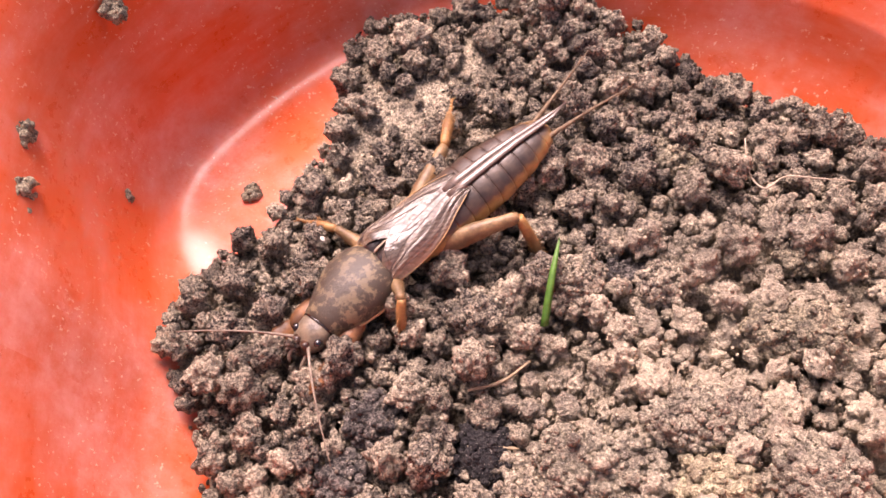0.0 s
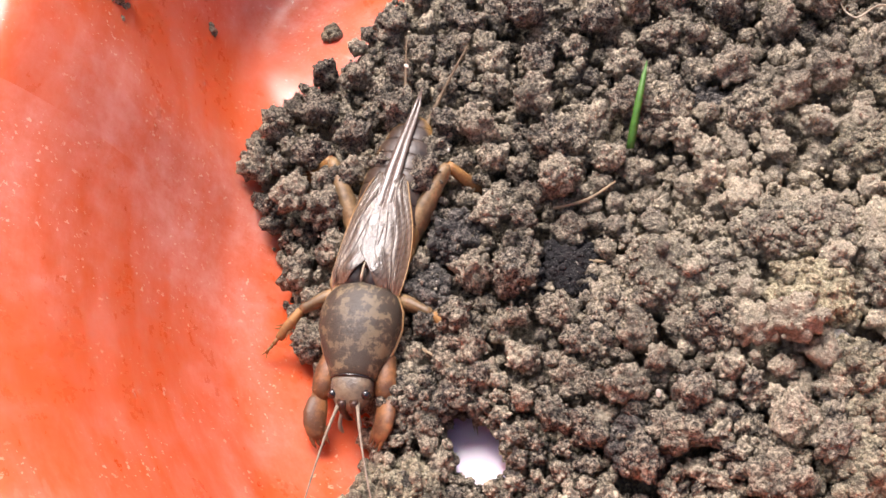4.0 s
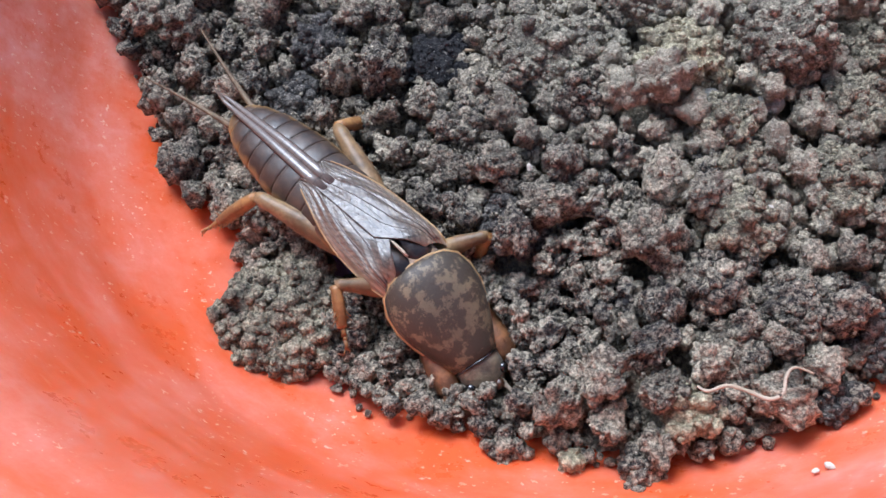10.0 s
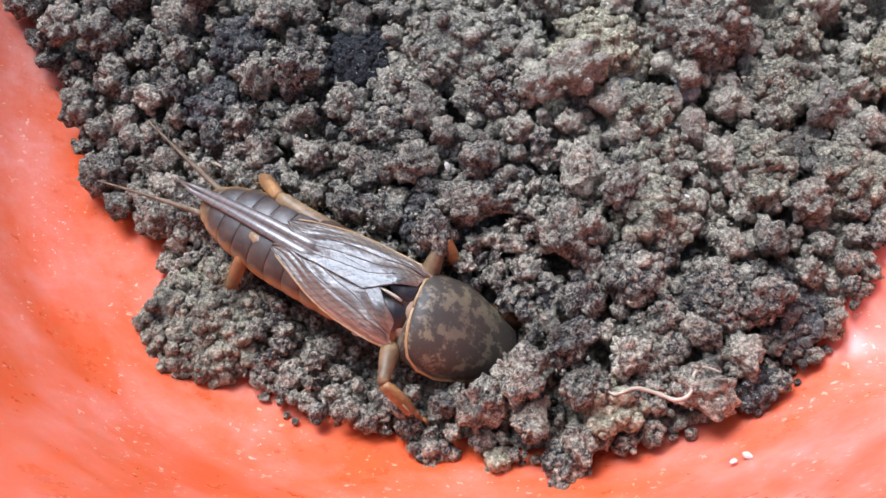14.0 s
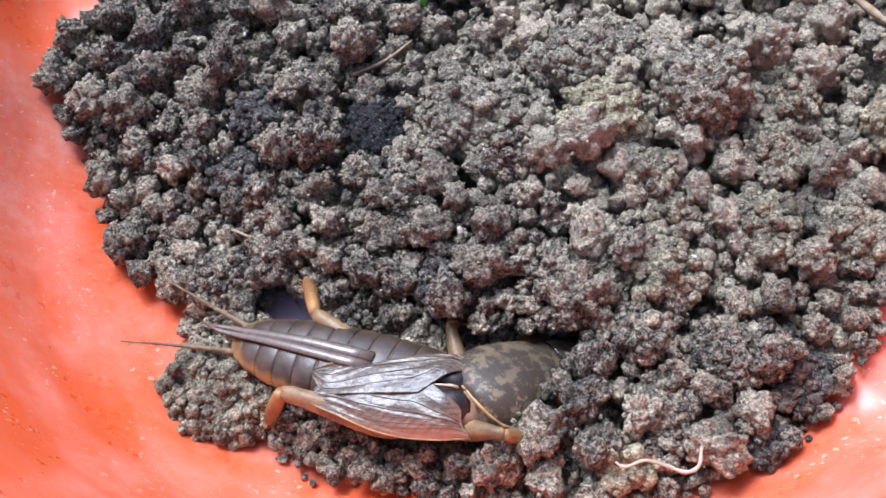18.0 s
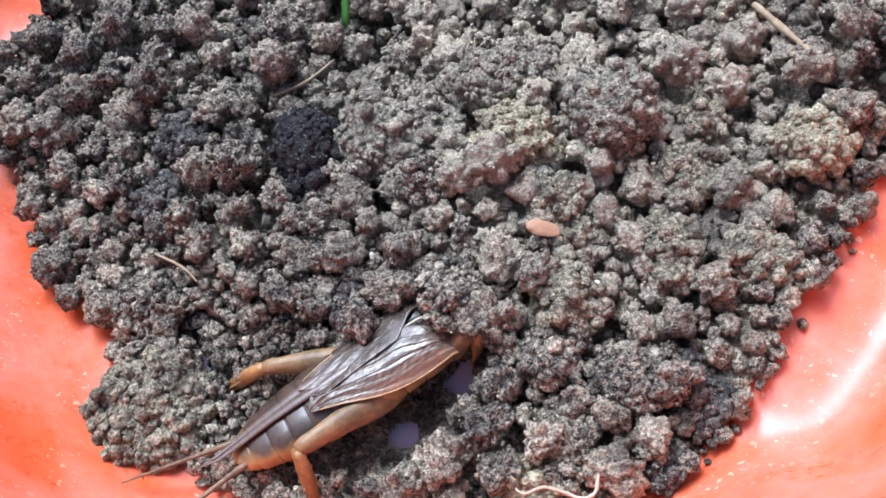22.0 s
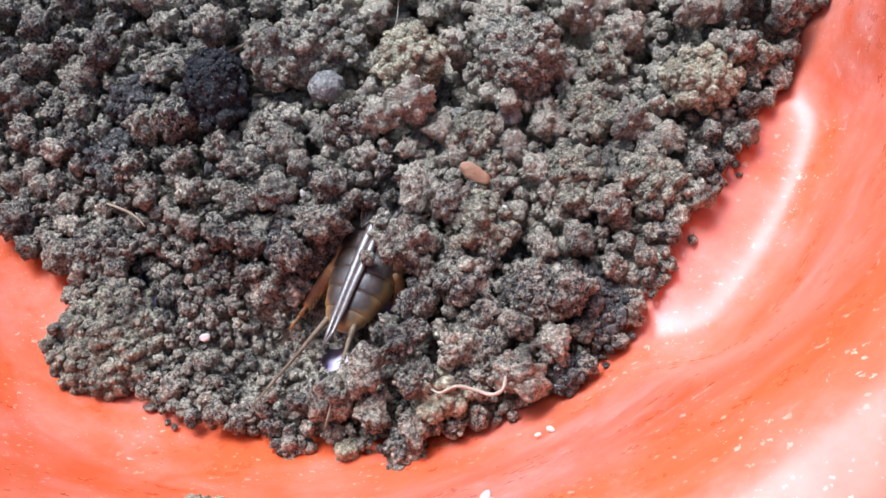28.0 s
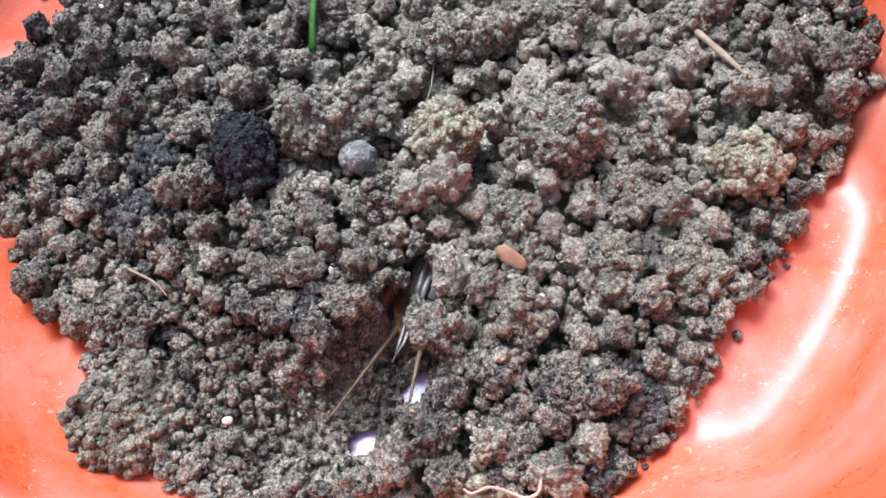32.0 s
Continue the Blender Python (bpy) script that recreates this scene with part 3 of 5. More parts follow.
# ---------------------------------------------------------------- the mole cricket's way (mm and degrees)
CRICKET = [(0, -25.4, 70.6, 7.5, 0.0, 5.8, -142.3), (1, -27.2, 65.0, 7.0, 0.0, 5.1, -136.1), (2, -28.1, 63.9, 7.0, 0.0, 3.5, -138.2),
           (2.5, -36.0, 67.5, 7.5, 0.0, -1.0, -172.1), (4.5, -37.9, 33.7, 3.0, -0.0, 4.0, -86.4), (5, -37.3, 33.0, 3.0, -0.0, 3.9, -84.2),
           (5.5, -37.0, 33.5, 3.0, -0.0, 4.2, -83.3), (6, -36.0, 32.8, 3.0, -0.0, 4.0, -81.7), (6.5, -25.0, 24.7, 4.2, -0.0, 1.6, -57.7),
           (7, -21.3, 18.7, 4.5, -0.0, 0.0, -49.7), (7.5, -18.3, 16.2, 4.5, -0.0, -0.0, -46.7), (8, -18.7, 16.9, 4.5, -0.0, -0.0, -46.0),
           (9, -15.0, 16.2, 4.2, -0.0, 0.5, -43.4), (9.5, -15.1, 13.9, 4.2, -0.0, 0.5, -47.8), (10, -14.4, 13.9, 4.2, -0.0, 0.5, -48.4),
           (10.5, -14.0, 14.3, 4.0, -0.0, -0.0, -43.0), (11, -15.6, 13.7, 4.0, -0.0, -0.0, -44.8), (12, -13.7, 11.1, 4.0, -0.0, -0.3, -44.4),
           (12.5, -11.7, 9.9, 4.0, -0.0, -0.3, -45.5), (13, -7.9, 8.8, 3.6, -0.0, -0.2, -37.2), (15.5, -6.1, 8.1, 3.5, -0.0, -0.0, -40.0),
           (16, -6.9, 7.7, 3.5, -0.0, -0.0, -38.7), (17, -5.2, 7.3, 3.3, -0.0, 0.4, -37.8), (18, -2.3, 5.0, 3.0, -8.0, -0.0, -9.8),
           (19, 0.9, 9.1, 2.5, -16.0, -0.0, 9.9), (20, 4.1, 10.7, 2.0, -16.0, -0.0, 17.4), (21, 5.4, 13.3, 2.0, -16.0, -0.0, 26.3),
           (22, 5.6, 15.9, 1.8, -16.0, 0.5, 27.9), (23, 9.8, 18.9, 0.0, -12.0, 2.0, 35.6), (23.5, 13.1, 19.2, -0.2, -11.0, 2.3, 36.7),
           (24, 14.6, 22.8, -0.6, -10.0, 3.1, 36.4), (24.5, 13.7, 24.2, -1.0, -8.0, 3.7, 42.9), (26.5, 15.0, 31.4, -1.8, 0.0, 4.4, 62.1),
           (27, 15.8, 32.3, -1.9, 0.0, 4.4, 62.1), (28, 15.6, 33.6, -1.6, 0.0, 3.8, 60.7), (29, 14.6, 35.2, -1.2, 0.0, 2.9, 63.8),
           (30, 18.7, 40.2, -1.0, 0.0, 1.9, 63.9), (31, 20.4, 43.0, -1.6, 0.0, 1.0, 61.7), (32, 20.4, 43.4, -1.6, 0.0, 1.0, 62.7)]
FRONT = [(0, 0.0, -3.8, 11.9), (1, 0.0, 0.1, 12.7), (2, -0.0, -0.7, -14.2), (2.5, -0.0, -8.9, -15.3), (4.5, 0.0, 1.0, 13.7), (5, 0.0, 1.4, 10.1), (5.5, 0.0, 0.7, 9.6), (6, 0.0, 0.8, 12.5), (6.5, 0.0, 7.6, 7.1), (7, -0.0, 11.0, -7.4), (7.5, -0.0, 17.5, -12.4), (8, -0.0, 17.5, -12.9), (9, -0.0, 25.6, -22.3), (9.5, -0.0, 27.8, -3.1), (10, -0.0, 26.3, -11.9), (10.5, -0.0, 25.8, -7.4), (11, 0.0, 27.8, 2.1), (12, 0.0, 30.0, 4.9), (12.5, 0.0, 33.8, 20.5), (13, 0.0, 36.7, 20.7), (15.5, 0.0, 34.0, 7.0), (16, 0.0, 34.2, 16.0), (17, 0.0, 34.1, 34.2), (18, 0.0, 22.4, 40.9), (19, 0.0, 19.9, 45.1), (20, 0.0, 16.6, 31.6), (21, 0.0, 16.2, 21.5), (22, 0.0, 15.2, 22.2), (23, -0.0, 3.3, -0.0), (23.5, -0.0, 2.3, -0.0), (24, 0.0, 0.0, 0.0), (24.5, 0.0, -1.9, 0.0), (26.5, 0.0, -3.7, 0.0), (27, -0.0, -4.0, -0.0), (28, 0.0, -3.8, 0.0), (29, -0.0, -2.9, -0.0), (30, 0.0, -1.9, 0.0), (31, 0.0, -1.0, 0.0), (32, 0.0, -1.0, 0.0)]
ABDOMEN = [(0, -3.2, -0.0, -0.0, -0.0), (1, -3.2, 0.0, 0.0, 0.0), (2, -2.6, -0.0, -0.0, -0.0), (2.5, 0.7, 0.0, 0.0, 0.0), (4.5, 1.3, 0.0, -0.0, 0.0), (5, 0.5, 0.0, -0.0, 0.0), (5.5, 2.2, 0.0, -0.0, 0.0), (6, 1.3, 0.0, -0.0, 0.0), (6.5, 1.8, 0.0, -0.0, 0.0), (7, -0.7, 0.0, -0.0, 0.0), (7.5, -3.0, 0.0, -0.0, 0.0), (8, -2.3, 0.0, -0.0, 0.0), (9, -2.9, 0.0, -0.0, 0.0), (9.5, -3.2, 0.0, -0.0, 0.0), (10, -3.0, 0.0, -0.0, 0.0), (10.5, -3.1, 0.0, -0.0, 0.0), (11, -3.2, -0.0, -0.0, -0.0), (12, -3.2, -0.0, 0.0, -0.0), (12.5, -3.0, 0.0, 0.0, 0.0), (13, -1.5, -0.0, -0.0, -0.0), (15.5, 0.2, 0.0, -0.0, 0.0), (16, -0.2, 0.0, 0.0, 0.0), (17, -1.0, -0.0, -0.0, -0.0), (18, -0.2, -0.0, -0.0, -15.5), (19, 1.7, -0.0, -0.0, -11.3), (20, 2.2, 0.0, -0.0, 0.4), (21, 2.2, -0.0, -0.0, -1.0), (22, 2.2, -0.0, -0.0, -3.4), (23, 1.7, 0.0, -0.0, 0.0), (23.5, -0.5, 0.0, -0.0, 0.0), (24, 0.6, -0.0, 0.0, -0.0), (24.5, 1.7, 0.0, -0.0, 0.0), (26.5, -0.3, -0.0, -0.0, -0.0), (27, -0.3, 0.0, -0.0, 0.0), (28, -0.3, 0.0, -0.0, 0.0), (29, -0.2, 0.0, -0.0, 0.0), (30, -0.2, 0.0, -0.0, 0.0), (31, -0.2, 0.0, 0.0, 0.0), (32, -0.2, 0.0, -0.0, 0.0)]
HIND_L = [(0, 0.0, -9.7, 153.0, -0.0, 69.6, -85.7), (1, 0.0, -9.2, 158.5, -0.0, 59.2, -23.7), (2, 0.0, -15.3, 166.7, 0.0, 44.9, -140.1), (2.5, 0.0, -16.1, 148.5, -0.0, 49.7, -2.7), (4.5, 0.0, -15.8, 165.4, 0.0, 50.7, -117.5), (5, 0.0, -15.0, 160.1, 0.0, 51.0, -113.3), (6, 0.0, -20.0, 160.8, 0.0, 47.4, -127.1), (7, 0.0, -14.8, -177.6, -0.0, 42.2, -40.2), (8, 0.0, -13.1, -179.8, -0.0, 33.1, -34.0), (9, 0.0, -13.1, 171.0, -0.0, 30.2, -9.0), (10, 0.0, -12.5, 163.8, -0.0, 46.4, -85.5), (10.5, 0.0, -13.3, 160.7, -0.0, 34.7, -31.2), (11, 0.0, -13.4, 161.0, -0.0, 29.7, -29.1), (12, 0.0, -13.6, 162.1, -0.0, 28.0, -21.8), (12.5, 0.0, -14.0, 162.5, -0.0, 27.9, -14.7), (13, 0.0, -16.0, 174.5, -0.0, 44.6, -23.3), (15.5, 0.0, -12.8, 175.9, -0.0, 37.5, -13.0), (16, 0.0, -13.3, 174.1, -0.0, 39.7, -12.9), (17, 0.0, -13.1, 175.5, -0.0, 35.3, -11.1), (18, 0.0, -14.3, 146.3, -0.0, 31.1, -36.5), (19, 0.0, -14.8, 145.9, -0.0, 47.7, -45.4), (20, 0.0, -15.5, 160.8, -0.0, 42.7, -32.1), (21, 0.0, -16.7, 153.9, -0.0, 44.3, -27.5), (22, 0.0, -16.2, 152.3, -0.0, 44.7, -15.4), (23, 0.0, -20.2, 170.0, 0.0, 55.3, -119.0), (24, 0.0, -14.8, 168.9, -0.0, 57.7, -86.9), (26.5, 0.0, -9.4, 164.3, -0.0, 28.5, -38.7), (27, 0.0, -9.9, 169.0, -0.0, 24.2, -39.9), (28, 0.0, -10.2, 176.1, -0.0, 32.8, -20.3), (32, 0.0, -10.2, 176.1, -0.0, 32.8, -20.3)]
HIND_R = [(0, 0.0, -5.8, -153.8, 0.0, 20.7, 22.0), (1, 0.0, -9.2, -150.8, 0.0, 35.3, 26.6), (2, 0.0, -11.1, -156.3, 0.0, 31.9, 40.6), (2.5, 0.0, -16.7, -144.1, 0.0, 26.7, 47.2), (4.5, 0.0, -12.7, -150.9, 0.0, 41.8, 102.0), (5, 0.0, -11.6, -154.3, 0.0, 43.7, 89.1), (6, 0.0, -12.6, -155.6, 0.0, 44.6, 85.2), (7, 0.0, -15.2, -154.5, 0.0, 33.5, 133.7), (8, 0.0, -15.0, -159.7, 0.0, 32.8, 129.7), (9, 0.0, -12.7, -156.1, 0.0, 35.3, 80.6), (10, 0.0, -13.7, -165.8, 0.0, 47.0, 44.2), (10.5, 0.0, -13.6, -166.5, 0.0, 44.6, 28.9), (11, 0.0, -14.2, -171.3, 0.0, 45.8, 119.3), (12, 0.0, -13.2, -177.5, 0.0, 50.9, 91.0), (12.5, 0.0, -24.2, 171.1, 0.0, 52.5, 64.5), (13, 0.0, -18.4, 175.4, 0.0, 32.9, 119.7), (15.5, 0.0, -15.1, 169.1, 0.0, 40.4, 48.5), (16, 0.0, -15.3, 174.6, 0.0, 39.2, 40.8), (17, 0.0, -16.2, -178.8, 0.0, 39.1, 21.1), (18, 0.0, -22.1, 169.9, 0.0, 82.2, 50.3), (19, 0.0, -20.3, 177.9, 0.0, 62.7, 71.1), (20, 0.0, -23.5, -173.0, 0.0, 42.5, 126.0), (21, 0.0, -23.5, -162.8, 0.0, 46.2, 138.5), (22, 0.0, -19.0, -172.7, 0.0, 77.2, 92.7), (23, 0.0, -14.7, -170.8, 0.0, 50.7, 26.7), (24, 0.0, -17.2, -179.2, 0.0, 41.7, 139.3), (26.5, 0.0, -12.8, 179.6, 0.0, 67.3, 55.2), (27, 0.0, -12.0, -177.6, 0.0, 70.8, 29.1), (28, 0.0, -12.2, -174.1, -0.0, 81.8, -22.3), (32, 0.0, -12.2, -174.1, -0.0, 81.8, -22.3)]
MID_L = [(0, 0.0, -37.3, 72.6, 0.0, 66.9, -113.4), (1, 0.0, -22.8, 85.1, -0.0, 50.2, -44.1), (2, 0.0, -24.6, 87.7, -0.0, 57.5, -38.2), (2.5, 0.0, -15.4, 27.8, -0.0, 42.5, -5.2), (4.5, 0.0, -13.8, 91.8, -0.0, 44.0, -30.0), (5, 0.0, -13.9, 98.7, -0.0, 42.0, -48.2), (6, 0.0, -15.1, 91.7, -0.0, 46.4, -48.4), (7, 0.0, -17.6, 130.8, -0.0, 56.2, -63.6), (8, 0.0, -18.3, 67.2, -0.0, 60.6, -71.4), (9, 0.0, -22.4, 17.2, 0.0, 63.9, 151.2), (10, 0.0, -16.2, 55.7, 0.0, 51.4, -169.6), (10.5, 0.0, -46.2, 69.0, 0.0, 60.3, -143.3), (11, 0.0, -27.2, 107.4, -0.0, 54.8, -86.5), (12, 0.0, -28.0, 95.7, 0.0, 71.7, -152.7), (13, 0.0, -41.7, 86.2, 0.0, 42.1, -174.3), (16, 0.0, -18.8, 94.5, -0.0, 71.9, -51.9), (18, 0.0, -18.4, 105.5, -0.0, 68.1, -34.7), (19, 0.0, -18.5, 90.9, 0.0, 76.0, -132.6), (20, 0.0, -37.2, 49.1, 0.0, 54.2, -172.2), (32, 0.0, -37.2, 49.1, 0.0, 54.2, -172.2)]
MID_R = [(0, -0.0, -10.7, -76.5, 0.0, 19.8, 15.3), (1, -0.0, -12.9, -66.5, 0.0, 27.7, 19.8), (2, 0.0, -10.0, -90.3, 0.0, 20.8, 16.4), (2.5, -0.0, -6.3, -66.2, 0.0, 14.3, 17.3), (4.5, -0.0, -13.8, -50.2, 0.0, 24.4, 33.3), (5, -0.0, -13.7, -61.5, 0.0, 24.9, 41.9), (6, -0.0, -12.9, -68.8, 0.0, 27.0, 32.2), (7, -0.0, -16.3, -70.8, 0.0, 36.6, 68.1), (8, 0.0, -23.3, -105.7, 0.0, 40.0, 104.5), (9, 0.0, -19.2, -119.1, 0.0, 41.4, 47.1), (10, 0.0, -31.1, -129.5, 0.0, 30.6, 109.4), (10.5, 0.0, -25.2, -121.7, 0.0, 53.1, 87.8), (11, 0.0, -31.2, -112.0, 0.0, 26.1, 144.3), (12, 0.0, -34.4, -104.0, 0.0, 38.6, 124.9), (12.5, -0.0, -26.2, -70.4, 0.0, 73.0, 112.3), (13, -0.0, -25.2, -67.6, 0.0, 58.4, 77.8), (15.5, -0.0, -31.2, -36.8, 0.0, 64.9, 128.4), (16, -0.0, -19.5, -30.7, 0.0, 84.1, 64.6), (17, -0.0, -23.2, -53.8, 0.0, 65.7, 107.9), (18, -0.0, -35.4, -22.2, 0.0, 60.9, 124.8), (19, -0.0, -29.3, -1.0, 0.0, 38.0, 174.9), (20, 0.0, -25.4, 0.5, 0.0, 44.6, 175.1), (22, -0.0, -42.8, -32.0, 0.0, 25.0, -177.4), (32, -0.0, -42.8, -32.0, 0.0, 25.0, -177.4)]

BODY, HEAD_LEN = 31.5, 15.6


def interp_rows(rows, t):
    a = np.array(rows, float)
    v = a[:, 1:].copy()
    for c in range(v.shape[1] - 3, v.shape[1]):
        v[:, c] = np.degrees(np.unwrap(np.radians(v[:, c])))
    return [float(np.interp(t, a[:, 0], v[:, c])) for c in range(v.shape[1])]


def body_axis(t):
    """Balls (x, y, z, radius) along the animal at t, from head to tail."""
    x, y, z, rx, ry, rz = interp_rows(CRICKET, t)
    m = pose(x, y, z, rx, ry, rz)
    f = m @ pose(0, 0, 0, *interp_rows(FRONT, t))
    slide, *turn = interp_rows(ABDOMEN, t)
    b = m @ pose(slide, 0, 0, *turn)
    out = []
    for k in range(6):
        out.append((*(f @ Vector((HEAD_LEN * (1 - k / 6), 0, 0))), 2.6 + 2.2 * min(1, k / 3)))
    for k in range(9):
        out.append((*(b @ Vector((-(BODY - 3) * k / 8, 0, 0))), 4.6 if k < 5 else 4.6 - 0.35 * (k - 4)))
    return out


# ---------------------------------------------------------------- earth
PITS = [(-23.4, 20.8, 3.0), (-25.2, 23.2, 1.8), (-22.0, 18.2, 2.2), (-23.6, 22.0, 1.8), (-1.3, 6.0, 1.6), (6.3, 11.9, 2.1)]
DIG_TIMES = [9, 10, 11, 12, 13, 14.5, 15.5, 17, 18, 19, 20, 21, 22, 23, 24, 26.5, 27, 28, 29, 30]
DUG = []
for _t in DIG_TIMES:
    for _x, _y, _z, _r in body_axis(_t):
        if _z + _r > float(soil_h(_x, _y)) - 0.3:
            DUG.append((_x, _y, _z, _r))
DUG = np.array(DUG)
# the tail end lies open to the sky once the animal is dug in
OPEN = np.array([b[:2] for _t in (23, 24, 26.5, 27, 28, 29, 30) for b in body_axis(_t)[11:]])


def icosphere(sub):
    bm = bmesh.new()
    bmesh.ops.create_icosphere(bm, subdivisions=sub, radius=1)
    v = np.array([p.co[:] for p in bm.verts])
    f = np.array([[q.index for q in p.verts] for p in bm.faces])
    bm.free()
    return v, f


def lump(v, seed, rough=0.35, knob=0.25, aspect=(1, 1, 1)):
    """A crumb: a ball dented and knobbed by noise."""
    out = np.empty_like(v)
    off = Vector((seed * 7.13, seed * 3.7, seed * 1.9))
    for i, p in enumerate(v):
        q = Vector((p[0] * aspect[0], p[1] * aspect[1], p[2] * aspect[2]))
        d = 1 + rough * noise.noise(q * 1.1 + off) + knob * 1.3 * (0.42 - noise.voronoi(q * 1.7 + off)[0][0])
        if len(v) > 100:
            d += knob * 0.6 * (0.4 - noise.voronoi(q * 4.2 + off)[0][0])
        if len(v) > 600:
            d += knob * 0.32 * (0.4 - noise.voronoi(q * 9.5 + off)[0][0])
        if len(v) > 2500:
            d += knob * 0.16 * (0.4 - noise.voronoi(q * 21 + off)[0][0])
        out[i] = Vector(p) * d
    return out


def random_turn(rng):
    q = rng.normal(size=4)
    q /= np.linalg.norm(q)
    w, x, y, z = q
    return np.array([[1 - 2 * (y * y + z * z), 2 * (x * y - z * w), 2 * (x * z + y * w)], [2 * (x * y + z * w), 1 - 2 * (x * x + z * z), 2 * (y * z - x * w)],
                     [2 * (x * z - y * w), 2 * (y * z + x * w), 1 - 2 * (x * x + y * y)]])


def mesh_from(name, verts, faces, material, smooth=False):
    me = bpy.data.meshes.new(name)
    nf = len(faces)
    me.vertices.add(len(verts))
    me.vertices.foreach_set("co", np.ascontiguousarray(verts, np.float32).ravel())
    me.loops.add(nf * 3)
    me.loops.foreach_set("vertex_index", np.ascontiguousarray(faces, np.int32).ravel())
    me.polygons.add(nf)
    me.polygons.foreach_set("loop_start", np.arange(nf, dtype=np.int32) * 3)
    me.update(calc_edges=True)
    me.materials.append(material)
    if smooth:
        me.shade_smooth()
    else:
        me.shade_flat()
    return me


CELL, X0, Y0, NX, NY = 0.4, -68.0, -16.0, 375, 385
_gx, _gy = np.meshgrid(X0 + CELL * np.arange(NX), Y0 + CELL * np.arange(NY), indexing="ij")
_gr = reach(_gx, _gy)
TARGET = soil_h(_gx, _gy)
INSIDE = _gr < edge_r(_gx, _gy) - 0.8
FLOOR = bowl_floor(_gx, _gy)
TOP = np.where(INSIDE, np.maximum(TARGET - 3.4, FLOOR + np.clip(edge_r(_gx, _gy) - _gr - 0.8, 0, 1.3)), FLOOR)
for _x, _y, _z, _r in DUG:
    d2 = (_gx - _x) ** 2 + (_gy - _y) ** 2
    TOP = np.where(d2 < _r * _r, np.minimum(TOP, _z - np.sqrt(np.maximum(_r * _r - d2, 0)) - 1.2), TOP)
TOP = np.where(INSIDE & (_gr < edge_r(_gx, _gy) - 2.5), np.maximum(TOP, FLOOR + 1.4), TOP)
for _x, _y, _r in PITS:
    TOP = np.where((_gx - _x) ** 2 + (_gy - _y) ** 2 < _r * _r, FLOOR, TOP)
TOP = np.maximum(TOP, FLOOR)
BED = TOP.copy()


def cell(x, y):
    return int(round((x - X0) / CELL)), int(round((y - Y0) / CELL))


def drop(x, y, r):
    """Where a crumb of radius r comes to rest at x, y."""
    i, j = cell(x, y)
    k = max(1, int(r * 0.75 / CELL))
    w = TOP[max(0, i - k):i + k + 1, max(0, j - k):j + k + 1]
    return 0.55 * float(w.max()) + 0.45 * float(w.mean()) + (0.9 if r > 0.8 else 0.74) * r


def settle_on(x, y, z, r):
    i, j = cell(x, y)
    k = int(r / CELL) + 1
    s = (slice(max(0, i - k), i + k + 1), slice(max(0, j - k), j + k + 1))
    d2 = (_gx[s] - x) ** 2 + (_gy[s] - y) ** 2
    TOP[s] = np.where(d2 < r * r, np.maximum(TOP[s], z + 0.97 * np.sqrt(np.maximum(r * r - d2, 0))), TOP[s])


def free_of_burrow(x, y, z, r):
    if r < 0.85 and z < float(bowl_floor(x, y)) + 2.1:
        return all(math.hypot(x - px, y - py) > pr + 0.5 * r for px, py, pr in PITS)
    d = np.sqrt((DUG[:, 0] - x) ** 2 + (DUG[:, 1] - y) ** 2 + (1.3 * (DUG[:, 2] - z)) ** 2)
    if (d < DUG[:, 3] + 0.55 * r).any():
        return False
    for k, (px, py, pr) in enumerate(PITS):
        if math.hypot(x - px, y - py) < pr + 0.5 * r and not (k == 1 and z < float(bowl_floor(x, y)) + 2.2):
            return False
    return not (np.hypot(OPEN[:, 0] - x, OPEN[:, 1] - y) < 3.3 + 0.3 * r).any()


